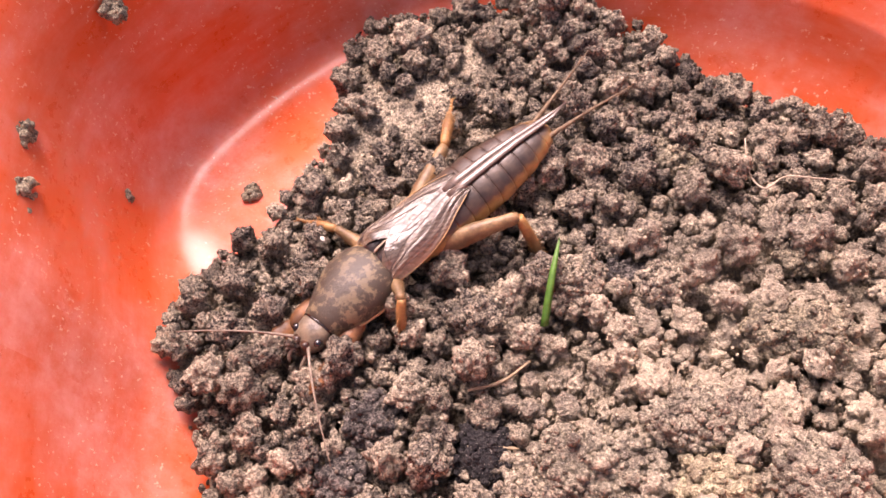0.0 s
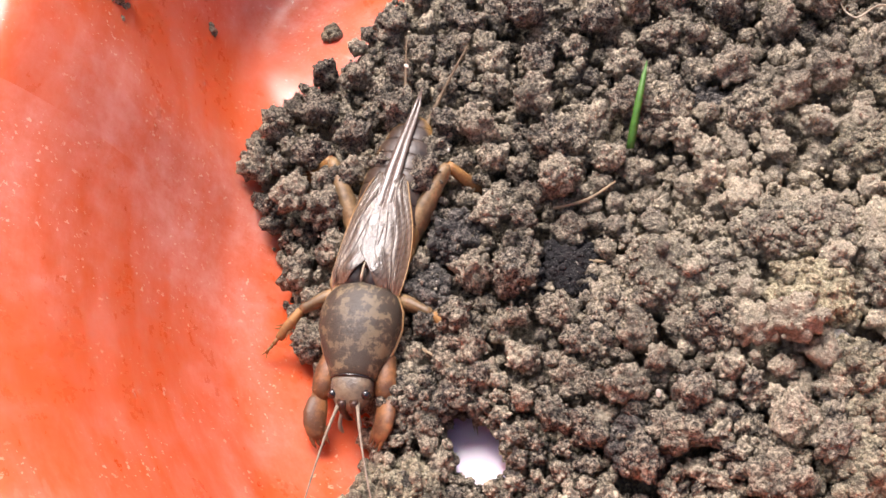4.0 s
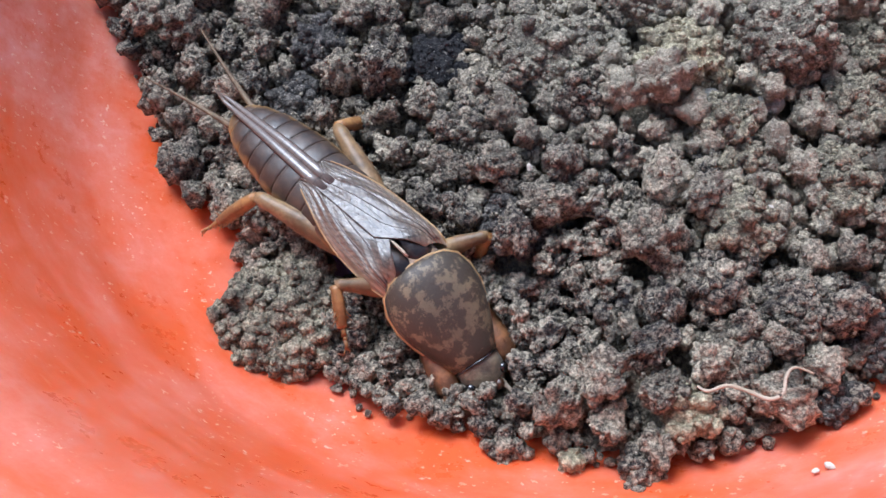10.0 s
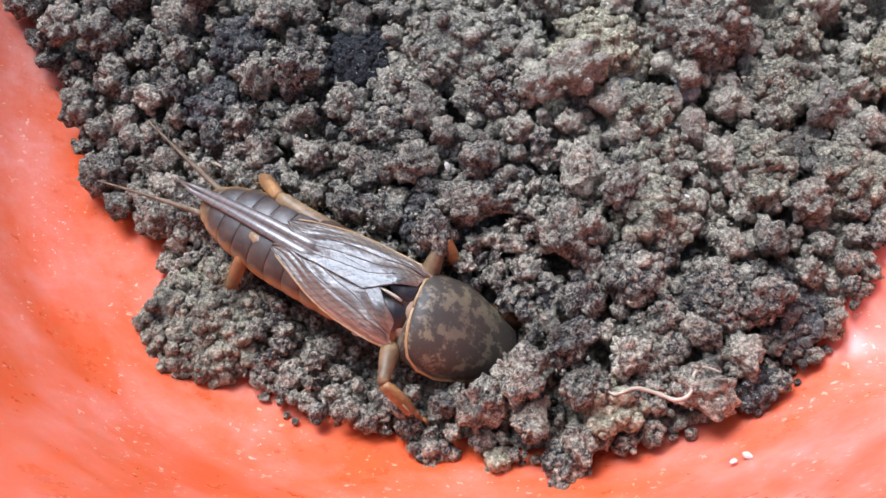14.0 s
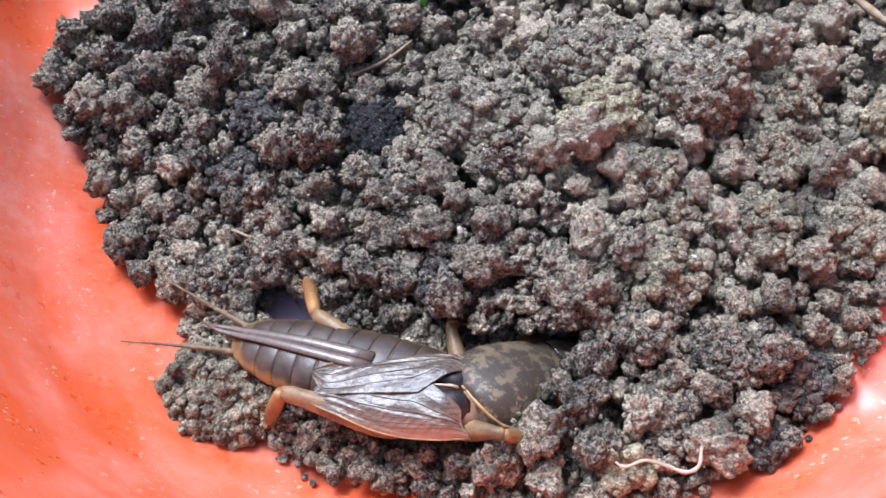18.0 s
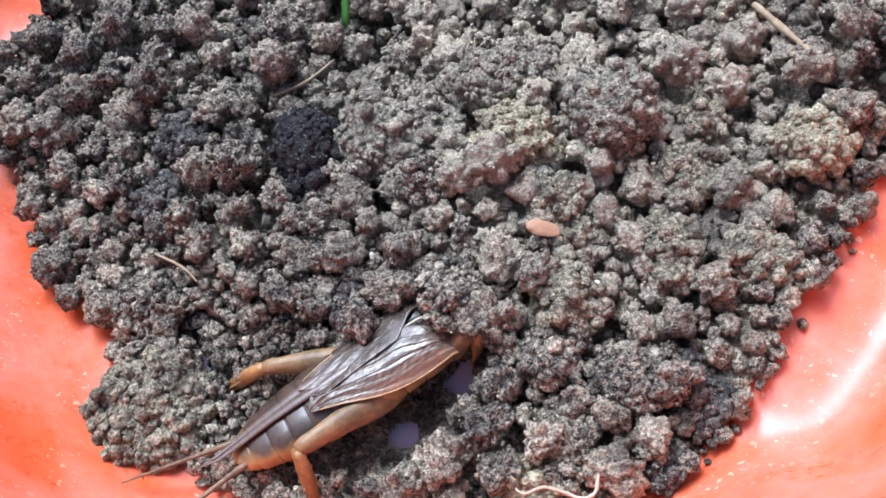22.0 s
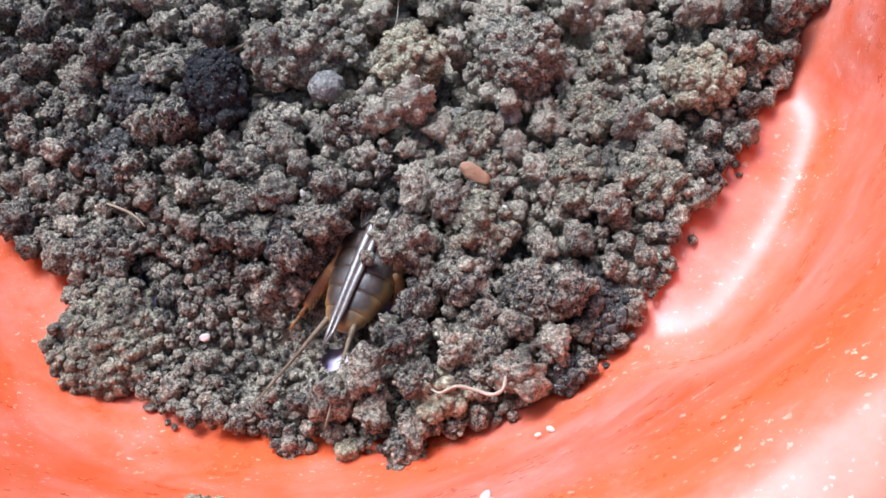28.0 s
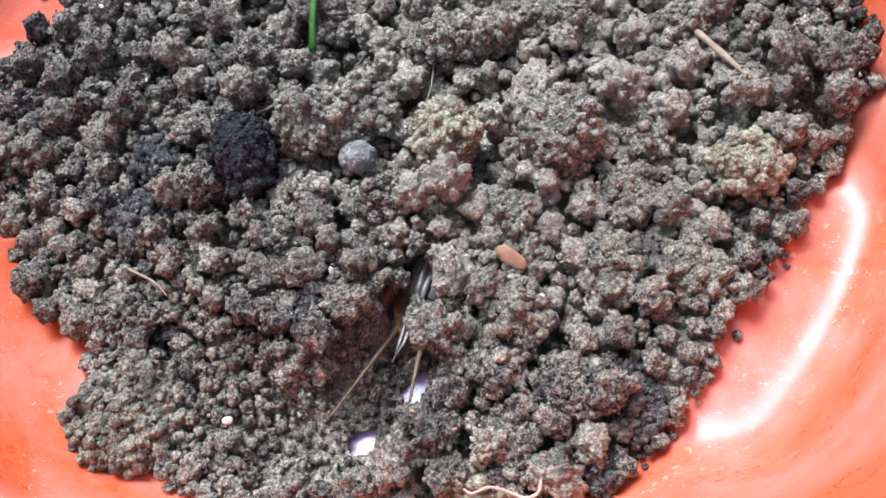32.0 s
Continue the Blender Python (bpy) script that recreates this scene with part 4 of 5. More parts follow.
# large clods: x, y, z, half width, half depth, kind
CLODS = [(18.0, 46.8, 4.1, 7.5, 4.4, 'b'), (29.5, 36.6, 3.6, 5.2, 5.7, 'b'), (17.1, 36.3, 5.6, 4.7, 4.6, 't'), (1.5, 42.6, 3.2, 8.0, 4.9, 'g'),
         (9.1, 69.1, 2.1, 5.4, 2.4, 'd'), (19.5, 88.8, 1.8, 3.3, 3.9, 'm'), (-7.5, 32.6, 2.4, 2.8, 3.0, 'm'), (-33.4, 28.5, -2.1, 3.4, 3.1, 'm'),
         (-25.3, 48.7, 1.9, 4.0, 3.8, 'd'), (28.7, 57.9, 2.6, 4.7, 3.7, 'm'), (15.3, 66.7, 2.1, 4.1, 3.4, 'm'), (-11.0, 63.5, 2.2, 4.6, 3.9, 'm'),
         (10.5, 95.9, 3.5, 3.6, 2.7, 'm'), (34.8, 70.2, 2.1, 4.5, 2.9, 'm'), (2.2, 7.5, 0.5, 2.8, 3.3, 'm'), (9.5, 9.9, 1.5, 2.6, 3.1, 'm'),
         (-3.5, 19.6, 1.6, 3.5, 3.5, 'd'), (18.2, 2.3, 0.9, 2.9, 2.8, 'm'), (-17.9, 43.0, 1.9, 3.3, 2.9, 'm'), (-6.6, 33.9, 2.5, 3.1, 2.7, 'm'),
         (9.6, 25.7, 4.0, 3.1, 3.0, 'm'), (22.3, 23.3, 3.5, 3.2, 2.5, 'm'), (5.4, 3.2, 0.2, 3.1, 2.9, 'm'), (41.2, 16.3, 2.0, 3.8, 3.7, 'm'),
         (39.4, 34.9, 2.5, 3.4, 3.1, 'm'), (-0.9, 51.1, 2.1, 7.8, 4.6, 't'), (-13.3, 45.4, 2.1, 4.2, 5.6, 'k'), (3.1, 42.5, 3.4, 2.5, 2.2, 's'),
         (26.7, 29.2, 4.9, 1.7, 1.4, 's'), (50.8, 28.1, 1.8, 4.4, 4.0, 't'), (36.7, 28.4, 2.7, 3.3, 3.6, 'm'), (-30.1, 41.5, 1.2, 3.4, 3.6, 'd'),
         (20.7, 15.6, 2.5, 4.1, 4.4, 'm'), (32.6, 18.8, 2.5, 3.5, 4.8, 'm'), (25.0, 5.4, 1.3, 3.8, 4.0, 'm'), (32.4, 3.1, 0.5, 3.0, 4.2, 'd'),
         (42.2, 15.1, 2.0, 3.5, 3.4, 'm'), (-31.4, 26.6, -1.5, 4.6, 3.4, 'm'), (-13.8, 16.7, 0.8, 3.5, 3.2, 'm'), (6.5, 33.2, 4.5, 3.6, 3.3, 'm'),
         (-4.0, 36.9, 2.8, 3.3, 3.4, 'm'), (21.2, 27.6, 4.4, 3.1, 3.6, 'm'), (57.9, 30.9, 1.7, 3.1, 2.7, 'm'), (2.8, 67.5, 1.9, 5.0, 4.3, 'm'),
         (34.5, 56.8, 2.7, 4.7, 4.5, 'm'), (47.5, 50.0, 3.3, 4.9, 3.8, 'm'), (12.8, -4.3, -0.3, 3.0, 2.6, 't'), (7.0, -9.2, -1.4, 2.2, 2.4, 'm'),
         (0.4, -7.3, -2.2, 1.4, 1.2, 't'), (-6.8, -5.3, -2.8, 2.0, 1.6, 'm'), (-11.8, 0.2, -2.7, 2.0, 1.8, 'm'), (17.9, -0.5, 0.5, 2.9, 2.7, 'm'),
         (26.9, -4.2, 0.6, 2.4, 2.2, 'd'), (17.2, 9.2, 2.2, 3.6, 3.5, 'm'), (20.4, 31.0, 5.0, 1.5, 1.2, 's')]
CLOD_LOOK = {"m": (M_CRUMB, "grey-brown crumbly clod of earth in the bowl"), "t": (M_TAN, "pale tan dry clod of earth on the heap"),
             "b": (M_BROWN, "large brown rounded clod of earth on the heap"), "d": (M_DARK, "dark moist clod of earth in the bowl"),
             "k": (M_PITCH, "black crumbly lump of earth on the heap"), "g": (M_BROWN, "flat grey-tan slab of dried earth on the heap"),
             "s": (M_STONE, "small smooth grey stone among the earth")}
BALL = {k: icosphere(k) for k in (1, 2, 3, 4, 5)}
GRAINS = [lump(BALL[2][0], 60 + k, 0.38, 0.5) for k in range(10)]


STICKING = {}


def sticking(shape, material):
    """The shared mesh of a crumb that sticks to a clod."""
    key = shape, material.name
    if key not in STICKING:
        STICKING[key] = mesh_from("crumb", GRAINS[shape] * MM, BALL[2][1], material, True)
    return STICKING[key]


def clod(name, seed, half, material, label, category="clod", group="clods of earth in the bowl", rough=0.4, knob=0.35, sub=5, fine=1.0, grains=0):
    p = BALL[sub][0]
    half = np.array(half, float)
    size = float(np.sort(half)[1])
    d = np.linalg.norm(lump(p, seed, rough, knob, half * (fine / (0.9 * size))), axis=1) - 1
    normal = p / half
    normal /= np.linalg.norm(normal, axis=1)[:, None]
    v = (p * half + normal * (d * 0.8 * size)[:, None]) * MM
    ob = new(name, mesh_from(name, v, BALL[sub][1], material, True))
    rng = np.random.default_rng(seed)
    V, F, base = [], [], 0
    for n in range(grains):
        k = int(rng.integers(len(v)))
        r = float(np.clip(np.exp(rng.normal(-0.75, 0.4)), 0.22, 1.0))
        shape, turn, at = int(rng.integers(len(GRAINS))), random_turn(rng), v[k] + normal[k] * 0.15 * r * MM
        if n < 10 and grains > 60:
            # the larger crumbs that stick to the clod
            crumb = new("crumb", sticking(shape, material))
            crumb.parent = ob
            r = 0.75 + 0.5 * r
            crumb.matrix_basis = Matrix.Translation(at) @ Matrix(turn.tolist()).to_4x4() @ Matrix.Diagonal((*(r * rng.uniform(0.8, 1.2, 3)), 1))
            continue
        V.append((GRAINS[shape] * (r * rng.uniform(0.8, 1.2, 3))) @ turn.T * MM + at)
        F.append(BALL[2][1] + base)
        base += len(V[-1])
    if V:
        fine_crumbs = new("grit", mesh_from("grit", np.concatenate(V), np.concatenate(F), material, True))
        fine_crumbs.parent = ob
        tagged(fine_crumbs, kind="stuff")
    return tagged(ob, label, category, group)


MOVERS = {}
for _i, (_x, _y, _z, _w, _d, _k) in enumerate(CLODS):
    if _i == 25:
        continue
    if _i not in (0, 2, 3, 26, 27) and not free_of_burrow(_x, _y, _z, 0.8 * min(_w, _d)):
        continue
    _h = min(_w, _d) * (0.85 if _k not in "gd" else 0.5)
    _smooth = _k == "s"
    ob = clod("stone" if _smooth else "soil_clod", _i + 1, (_w, _d, _h), M_SLAB if _k == "m" and _x > 17 and _y > 12 else CLOD_LOOK[_k][0], CLOD_LOOK[_k][1], "stone" if _smooth else "clod",
              "small stones in the earth" if _smooth else "clods of earth in the bowl", 0.15 if _smooth else 0.2 if _k == 'b' else 0.3, 0.05 if _smooth else 0.28, fine=1.5, grains=0 if _smooth else int(9 * _w * _d))
    ob.location = (_x * MM, _y * MM, (_z + (1.0 if _k in "tbkg" else 0.45) * _h) * MM)
    ob.rotation_euler = (random.uniform(-0.2, 0.2), random.uniform(-0.2, 0.2), 0)
    if _i not in (0, 2, 3, 26, 27):
        settle_on(_x, _y, _z + 0.1 * _h, min(_w, _d) * 0.9)
    MOVERS[_i] = ob


# where the shoved clods come to rest: x, y, z, half width, half depth, half height
RESTING = [(17.6, 45, 6.8, 7.5, 4.4, 3.7), (18.0, 36.2, 6.6, 4.7, 4.6, 3.9), (4.0, 40.2, 6.0, 8.0, 4.9, 2.4), (29.5, 36.6, 8.4, 5.2, 5.7, 4.6), (19.4, 55.5, 6.6, 7.5, 4.4, 3.7), (15.6, 39.2, 8.6, 4.7, 4.4, 4.1), (1.5, 46.2, 8.0, 7.0, 4.0, 2.4), (-11.6, 43.6, 7.2, 4.3, 5.4, 3.8), (4.0, 39.4, 7.4, 1.9, 1.7, 1.2)]


def under_mover(x, y, z, r):
    """Whether a crumb would stick into a shoved clod."""
    return any(((x - a) / (w + 0.4 * r)) ** 2 + ((y - b) / (d + 0.4 * r)) ** 2 + ((z - c) / (h + 0.4 * r)) ** 2 < 1 for a, b, c, w, d, h in RESTING)


def build_earth():
    rng = np.random.default_rng(3)
    protos = {s: [lump(BALL[s][0], 100 + k, 0.38, 0.5) for k in range(14)] for s in (1, 2, 3, 4)}
    V, F, base = [], [], 0
    counts = {2: 0, 3: 0, 4: 0}
    tries = 0
    while tries < 80000:
        tries += 1
        a, rr = rng.uniform(0, 2 * np.pi), 83 * math.sqrt(rng.random())
        x, y = CX + SX * rr * math.cos(a), CY + rr * math.sin(a)
        e = float(edge_r(x, y))
        stage = tries / 80000
        r = float(np.clip(np.exp(rng.normal(0.47 - 1.0 * stage, 0.48)), 0.3, 2.9))
        if rr > e + 0.35 - 0.9 * r + rng.normal(0, 0.35):
            continue
        z = drop(x, y, r)
        if e - rr < 3.5 and z > float(bowl_floor(x, y)) + 0.9 * r + 0.85 * (e - rr) + 0.9:
            continue
        limit = float(soil_h(x, y)) - 0.35 + 1.25 * r + rng.normal(0, 0.45)
        if z > limit or not free_of_burrow(x, y, z, r) or under_mover(x, y, z, r):
            continue
        sub = 4 if r > 2.0 else 3 if r > 0.85 else 2
        if counts[sub] > {2: 11000, 3: 4600, 4: 300}[sub]:
            continue
        counts[sub] += 1
        v = protos[sub][rng.integers(14)] * (r * rng.uniform(0.8, 1.2, 3))
        V.append((v @ random_turn(rng).T + (x, y, z)) * MM)
        F.append(BALL[sub][1] + base)
        base += len(v)
        settle_on(x, y, z, r)
    # fine grains over everything
    for _ in range(9000):
        a, rr = rng.uniform(0, 2 * np.pi), 83 * math.sqrt(rng.random())
        x, y = CX + SX * rr * math.cos(a), CY + rr * math.sin(a)
        if rr > float(edge_r(x, y)) + rng.normal(-0.5, 0.8):
            continue
        i, j = cell(x, y)
        r = rng.uniform(0.15, 0.36)
        z = float(TOP[i, j]) + 0.1 * r
        if z < TARGET[i, j] - 1.0 and rng.random() < 0.8:
            continue
        if z < FLOOR[i, j] + 1.0 and not INSIDE[i, j] or not free_of_burrow(x, y, z, r):
            continue
        v = protos[1][rng.integers(14)] * (r * rng.uniform(0.8, 1.25, 3))
        V.append((v @ random_turn(rng).T + (x, y, z)) * MM)
        F.append(BALL[1][1] + base)
        base += len(v)
    # the bed under the crumbs
    step = 1
    z = BED[::step, ::step] + 0.9 * np.array([[noise.noise((p * 0.7, q * 0.7, 0.3)) for q in range(BED[::step, ::step].shape[1])] for p in range(BED[::step, ::step].shape[0])])
    nx, ny = z.shape
    V.append(np.stack([_gx[::step, ::step], _gy[::step, ::step], z], -1).reshape(-1, 3) * MM)
    z = np.where(BED[::step, ::step] > FLOOR[::step, ::step] + 0.6, np.maximum(z, FLOOR[::step, ::step] + 0.5), z)
    keep = (z > FLOOR[::step, ::step] + 0.4) & INSIDE[::step, ::step]
    q = np.arange(nx * ny).reshape(nx, ny) + base
    ok = keep[:-1, :-1] & keep[1:, :-1] & keep[:-1, 1:] & keep[1:, 1:]
    a, b, c, d = q[:-1, :-1][ok], q[1:, :-1][ok], q[1:, 1:][ok], q[:-1, 1:][ok]
    F += [np.stack([a, b, c], 1), np.stack([a, c, d], 1)]
    me = mesh_from("earth", np.concatenate(V), np.concatenate(F), M_SOIL, True)
    tagged(new("earth", me), "dark grey-brown crumbly garden earth heaped in the bowl", "earth", kind="stuff")


build_earth()

# the flat clod at the heap's edge
slab = clod("soil_clod", 77, (7.6, 7.9, 4.6), M_SLAB, "broad flat crumbly clod of earth at the heap's edge", rough=0.2, knob=0.2, fine=2.6, grains=1100)
slab.location = (-31.5 * MM, 12.4 * MM, -3.0 * MM)

# crumbs that lie on the bowl's wall
for _i, (_x, _y, _z, _r) in enumerate([(-69.8, 81.2, 30.6, 1.6), (-69.4, 72.9, 29.0, 1.9), (-69.1, 70.7, 27.8, 1.4), (-47.5, 89.6, 1.5, 1.3), (-64.3, 85.2, 9.4, 0.65),
                                       (-73.2, 68.5, 38.0, 1.3), (-61.0, 103.7, 30.0, 1.4), (-67.4, 60.4, 24.3, 0.7), (-67.1, 58.2, 23.1, 0.6), (-52.2, -11.2, 41.8, 0.9),
                                       (-47.6, -14.6, 41.8, 0.8), (-44.2, -17.6, 41.8, 0.6), (-8.2, -19.4, 20.6, 2.6)]):
    ob = clod("soil_crumb", 200 + _i, (_r * 1.1, _r, _r * 0.9), M_SLAB if _z < 41 and _r < 2 else M_TAN, "tan crumb of dried earth on the bowl's wall" if _r > 2 else "small grey crumb of earth on the bowl's wall", "crumb", "crumbs on the bowl's wall", 0.35, 0.35, 4 if _r > 1.5 else 3, grains=int(22 * _r * _r))
    ob.location = (_x * MM, _y * MM, _z * MM)
for _i, (_x, _y, _z, _r) in enumerate([(-66.0, 42.2, 20.4, 0.7), (24.2, -11.4, 4.8, 0.45), (22.8, -11.8, 5.0, 0.35), (18.9, -22.6, 25.4, 0.6), (23.7, 15.5, 6.2, 0.6),
                                       (-0.8, 24.6, 6.0, 0.42), (-33, 75, 9, 0.45), (-27, 62, 5.5, 0.4)]):
    ob = clod("shell_chip", 240 + _i, (_r * 1.2, _r * 0.8, _r * 0.5), M_PALE, "tiny white mineral chip", "chip", "white chips", 0.3, 0.1, 3)
    ob.location, ob.rotation_euler = (_x * MM, _y * MM, _z * MM), (random.uniform(-0.6, 0.6), random.uniform(-0.6, 0.6), random.uniform(0, 3))


# ---------------------------------------------------------------- plant bits
def strand(name, pts, radius, material, label, category):
    bm = bmesh.new()
    P = [Vector(p) for p in pts]
    line = []
    for i in range(len(P) - 1):
        a, b, c, d = P[max(0, i - 1)], P[i], P[i + 1], P[min(len(P) - 1, i + 2)]
        for k in range(5):
            u = k / 5
            line.append(0.5 * ((2 * b) + (c - a) * u + (2 * a - 5 * b + 4 * c - d) * u * u + (3 * b - a - 3 * c + d) * u ** 3))
    line.append(P[-1])
    n = len(line)
    tube(bm, line, [radius * (0.55 + 0.6 * math.sin(math.pi * min(0.95, (i + 2) / n)) + 0.15 * math.sin(i * 1.7)) for i in range(n)], 7)
    return tagged(part(name, bm, material), label, category)


root = strand("root", [(-5.4, 0.8, 0.2), (-4.5, 0.1, 0.4), (-2.5, 0.4, 0.6), (-0.6, -0.4, 0.5), (1.1, -1.3, 0.4), (2.5, -0.9, 0.5), (3.2, 0.8, 0.7), (4.2, 1.5, 0.8), (5.9, 0.8, 0.3)], 0.19, M_ROOT, "thin pale wavy plant root on the earth", "root")
strand("root_thread", [(29.5, 89, 6.5), (29.2, 83, 6.0), (31, 80.2, 5.8), (34, 81.6, 6.4), (38.5, 80.4, 7.0), (43, 79.2, 7.4)], 0.13, M_ROOT, "fine white root thread across the earth", "root")
strand("root_thread", [(11.5, 45.5, 4.2), (14, 49, 5.2), (15.2, 52.5, 6.6)], 0.12, M_ROOT, "fine white root thread across the earth", "root")
strand("straw", [(49.0, 47.8, 7.2), (51.4, 43.2, 7.0), (53.9, 38.2, 7.2)], 0.42, M_STRAW, "dry brown straw lying on the earth", "straw")
strand("straw", [(51, 39.5, 7.2), (54.5, 37.6, 7.2)], 0.25, M_STRAW, "dry brown straw lying on the earth", "straw")
strand("straw", [(-13, 42.5, 4.0), (-9.5, 43.8, 4.2), (-6, 43.6, 4.0)], 0.3, M_STRAW, "dry brown straw lying on the earth", "straw")
strand("straw", [(-12.5, 52, 4.4), (-8, 52.8, 4.8), (-4, 55.8, 4.4)], 0.22, M_STRAW, "dry brown straw lying on the earth", "straw")
strand("straw", [(-30, 33, 2.2), (-26, 30, 2.6), (-24, 27.5, 2.4)], 0.16, M_STRAW, "dry brown straw lying on the earth", "straw")
turned_up = clod("shell_chip", 262, (0.7, 0.5, 0.3), M_PALE, "tiny white mineral chip dug up with the earth", "chip", "white chips", 0.3, 0.1, 3)
flake = clod("bark_flake", 301, (2.1, 1.0, 0.35), M_FLAKE, "small orange-brown flake of bark on the earth", "bark flake", "bits on the earth", 0.25, 0.15, 3)


def grass_blade():
    bm = bmesh.new()
    rings = []
    pts = bend((-1.8, 60.6, 5.0), (-0.2, 66, 10.4), (1.2, 72.0, 9.6), 12)
    for i, p in enumerate(pts):
        u = i / 11
        w = 0.52 * (1 - u ** 3) + 0.04
        rings.append([(p + Vector(q)) * MM for q in ((-w, 0, 0.12), (0, 0, -0.12), (w, 0, 0.12), (0, 0, 0.02))])
    ring_loft(bm, rings)
    tagged(part("grass_blade", bm, M_GRASS), "single bright green grass blade lying on the earth", "grass blade")


grass_blade()

# ---------------------------------------------------------------- the mole cricket
cricket = tagged(new("mole_cricket"), "brown mole cricket with digging forelegs, folded wings and long tail bristles", "mole cricket")

SHIELD = [(-1.3, 1.82, 1.5, 1.6), (-1.1, 3.08, 2.5, 2.6), (-0.5, 4.22, 3.1, 3.3), (0.6, 5.02, 3.45, 3.8), (2.2, 5.47, 3.7, 4.0), (4.4, 5.53, 3.75, 4.0), (6.6, 4.98, 3.5, 3.8), (8.8, 4.12, 3.05, 3.2), (10.4, 3.38, 2.6, 2.7), (11.5, 2.95, 2.25, 2.3), (11.7, 2.72, 2.0, 2.1)]
bm = body_loft(SHIELD, 40, 2.15)
pronotum = part("pronotum", bm, M_PRONOTUM, cricket, "mottled brown velvety shield")
bm = body_loft([(11.2, 2.55, 1.7, 1.9), (12.0, 2.7, 1.95, 2.1), (13.2, 2.65, 1.85, 2.2), (14.4, 2.25, 1.4, 2.1), (15.2, 1.7, 0.8, 1.9), (15.7, 0.9, 0.2, 1.5)], 28)
part("head", bm, M_FACE, pronotum, "mottled grey-tan head")
bm = bmesh.new()
tube(bm, [(11.85 - 0.12 * math.cos(math.radians(a)), 2.82 * math.sin(math.radians(a)), 2.14 * math.cos(math.radians(a)) + 0.02) for a in range(-95, 96, 10)], 0.12, 6)
part("neck_seam", bm, M_EYE, pronotum, "black seam behind the head")
bm = bmesh.new()
for s in (-1, 1):
    tube(bm, bend((15.0, s * 0.8, 1.2), (16.2, s * 1.0, -1.9), (16.0, s * 0.2, -3.0), 6), [0.6, 0.62, 0.55, 0.45, 0.3, 0.1], 8)
part("jaws", bm, M_CLAW, pronotum, "dark brown jaws")
for s in (-1, 1):
    bm = bmesh.new()
    bmesh.ops.create_uvsphere(bm, u_segments=16, v_segments=12, radius=0.66 * MM)
    part("eye", bm, M_EYE, pronotum, "black glossy eye").location = (13.9 * MM, s * 2.15 * MM, 0.75 * MM)
    bm = bmesh.new()
    tube(bm, bend((15.4, s * 0.9, -0.8), (17.4, s * 1.6, -0.8), (17.8, s * 1.1, -2.6), 7), [0.28, 0.28, 0.25, 0.27, 0.29, 0.3, 0.16], 7)
    part("palp", bm, M_ANTENNA, pronotum)
    # rim of the shield, a raised pale seam
    bm = bmesh.new()
    pts = [(-1.15, 0.1 * s, 2.35), (-1.0, 1.94 * s, 2.1), (-0.5, 3.53 * s, 1.6), (0.5, 4.79 * s, 0.75), (2.2, 5.45 * s, -0.1), (4.5, 5.54 * s, -0.5), (7, 4.86 * s, -0.6), (9.3, 3.9 * s, -0.5), (11.2, 3.05 * s, -0.3)]
    tube(bm, pts, [0.17, 0.2, 0.22, 0.24, 0.24, 0.22, 0.2, 0.18, 0.12], 7)
    part("shield_margin", bm, M_MARGIN, pronotum, "pale yellow margin")
ANT = {}
for s, side in ((1, "L"), (-1, "R")):
    bm = bmesh.new()
    pts = bend((0, 0, 0), (6.5, s * 0.6, 2.0), (16.5, s * 2.2, -1.8), 22)
    tube(bm, pts, [0.34, 0.3, 0.24] + [0.2 - 0.007 * k + 0.018 * (k % 2) for k in range(19)], 7)
    ANT[side] = part("antenna", bm, M_ANTENNA, pronotum)

bm = body_loft([(1.4, 2.8, 2.0, 2.8), (0, 3.4, 2.5, 3.6), (-3, 3.7, 2.6, 3.9), (-7, 3.9, 2.5, 3.8), (-10, 3.6, 2.3, 3.3), (-11, 2.4, 1.5, 2.3)], 28)
part("thorax", bm, M_THORAX, cricket, "tan fuzzy thorax")
for s in (-1, 1):
    bm = body_loft([(0.4, 1.6, 2.6, 1.2), (-0.4, 2.0, 3.15, 1.2), (-1.4, 2.0, 3.6, 1.2), (-2.6, 1.7, 3.8, 1.2), (-3.8, 1.1, 3.75, 1.2), (-4.8, 0.4, 3.4, 1.2)], 20)
    bmesh.ops.translate(bm, verts=bm.verts, vec=(0, s * 1.25 * MM, -0.35 * MM))
    part("mesonotum", bm, M_BLACK, cricket, "black shiny wing base")
bm = bmesh.new()
tube(bm, [(-0.9, 0, 3.0), (-1.6, 0, 3.4), (-2.8, 0, 3.6), (-4.2, 0, 3.75)], [0.16, 0.2, 0.16, 0.06], 6)
part("suture", bm, M_CREAM, cricket, "cream line between the wing bases")


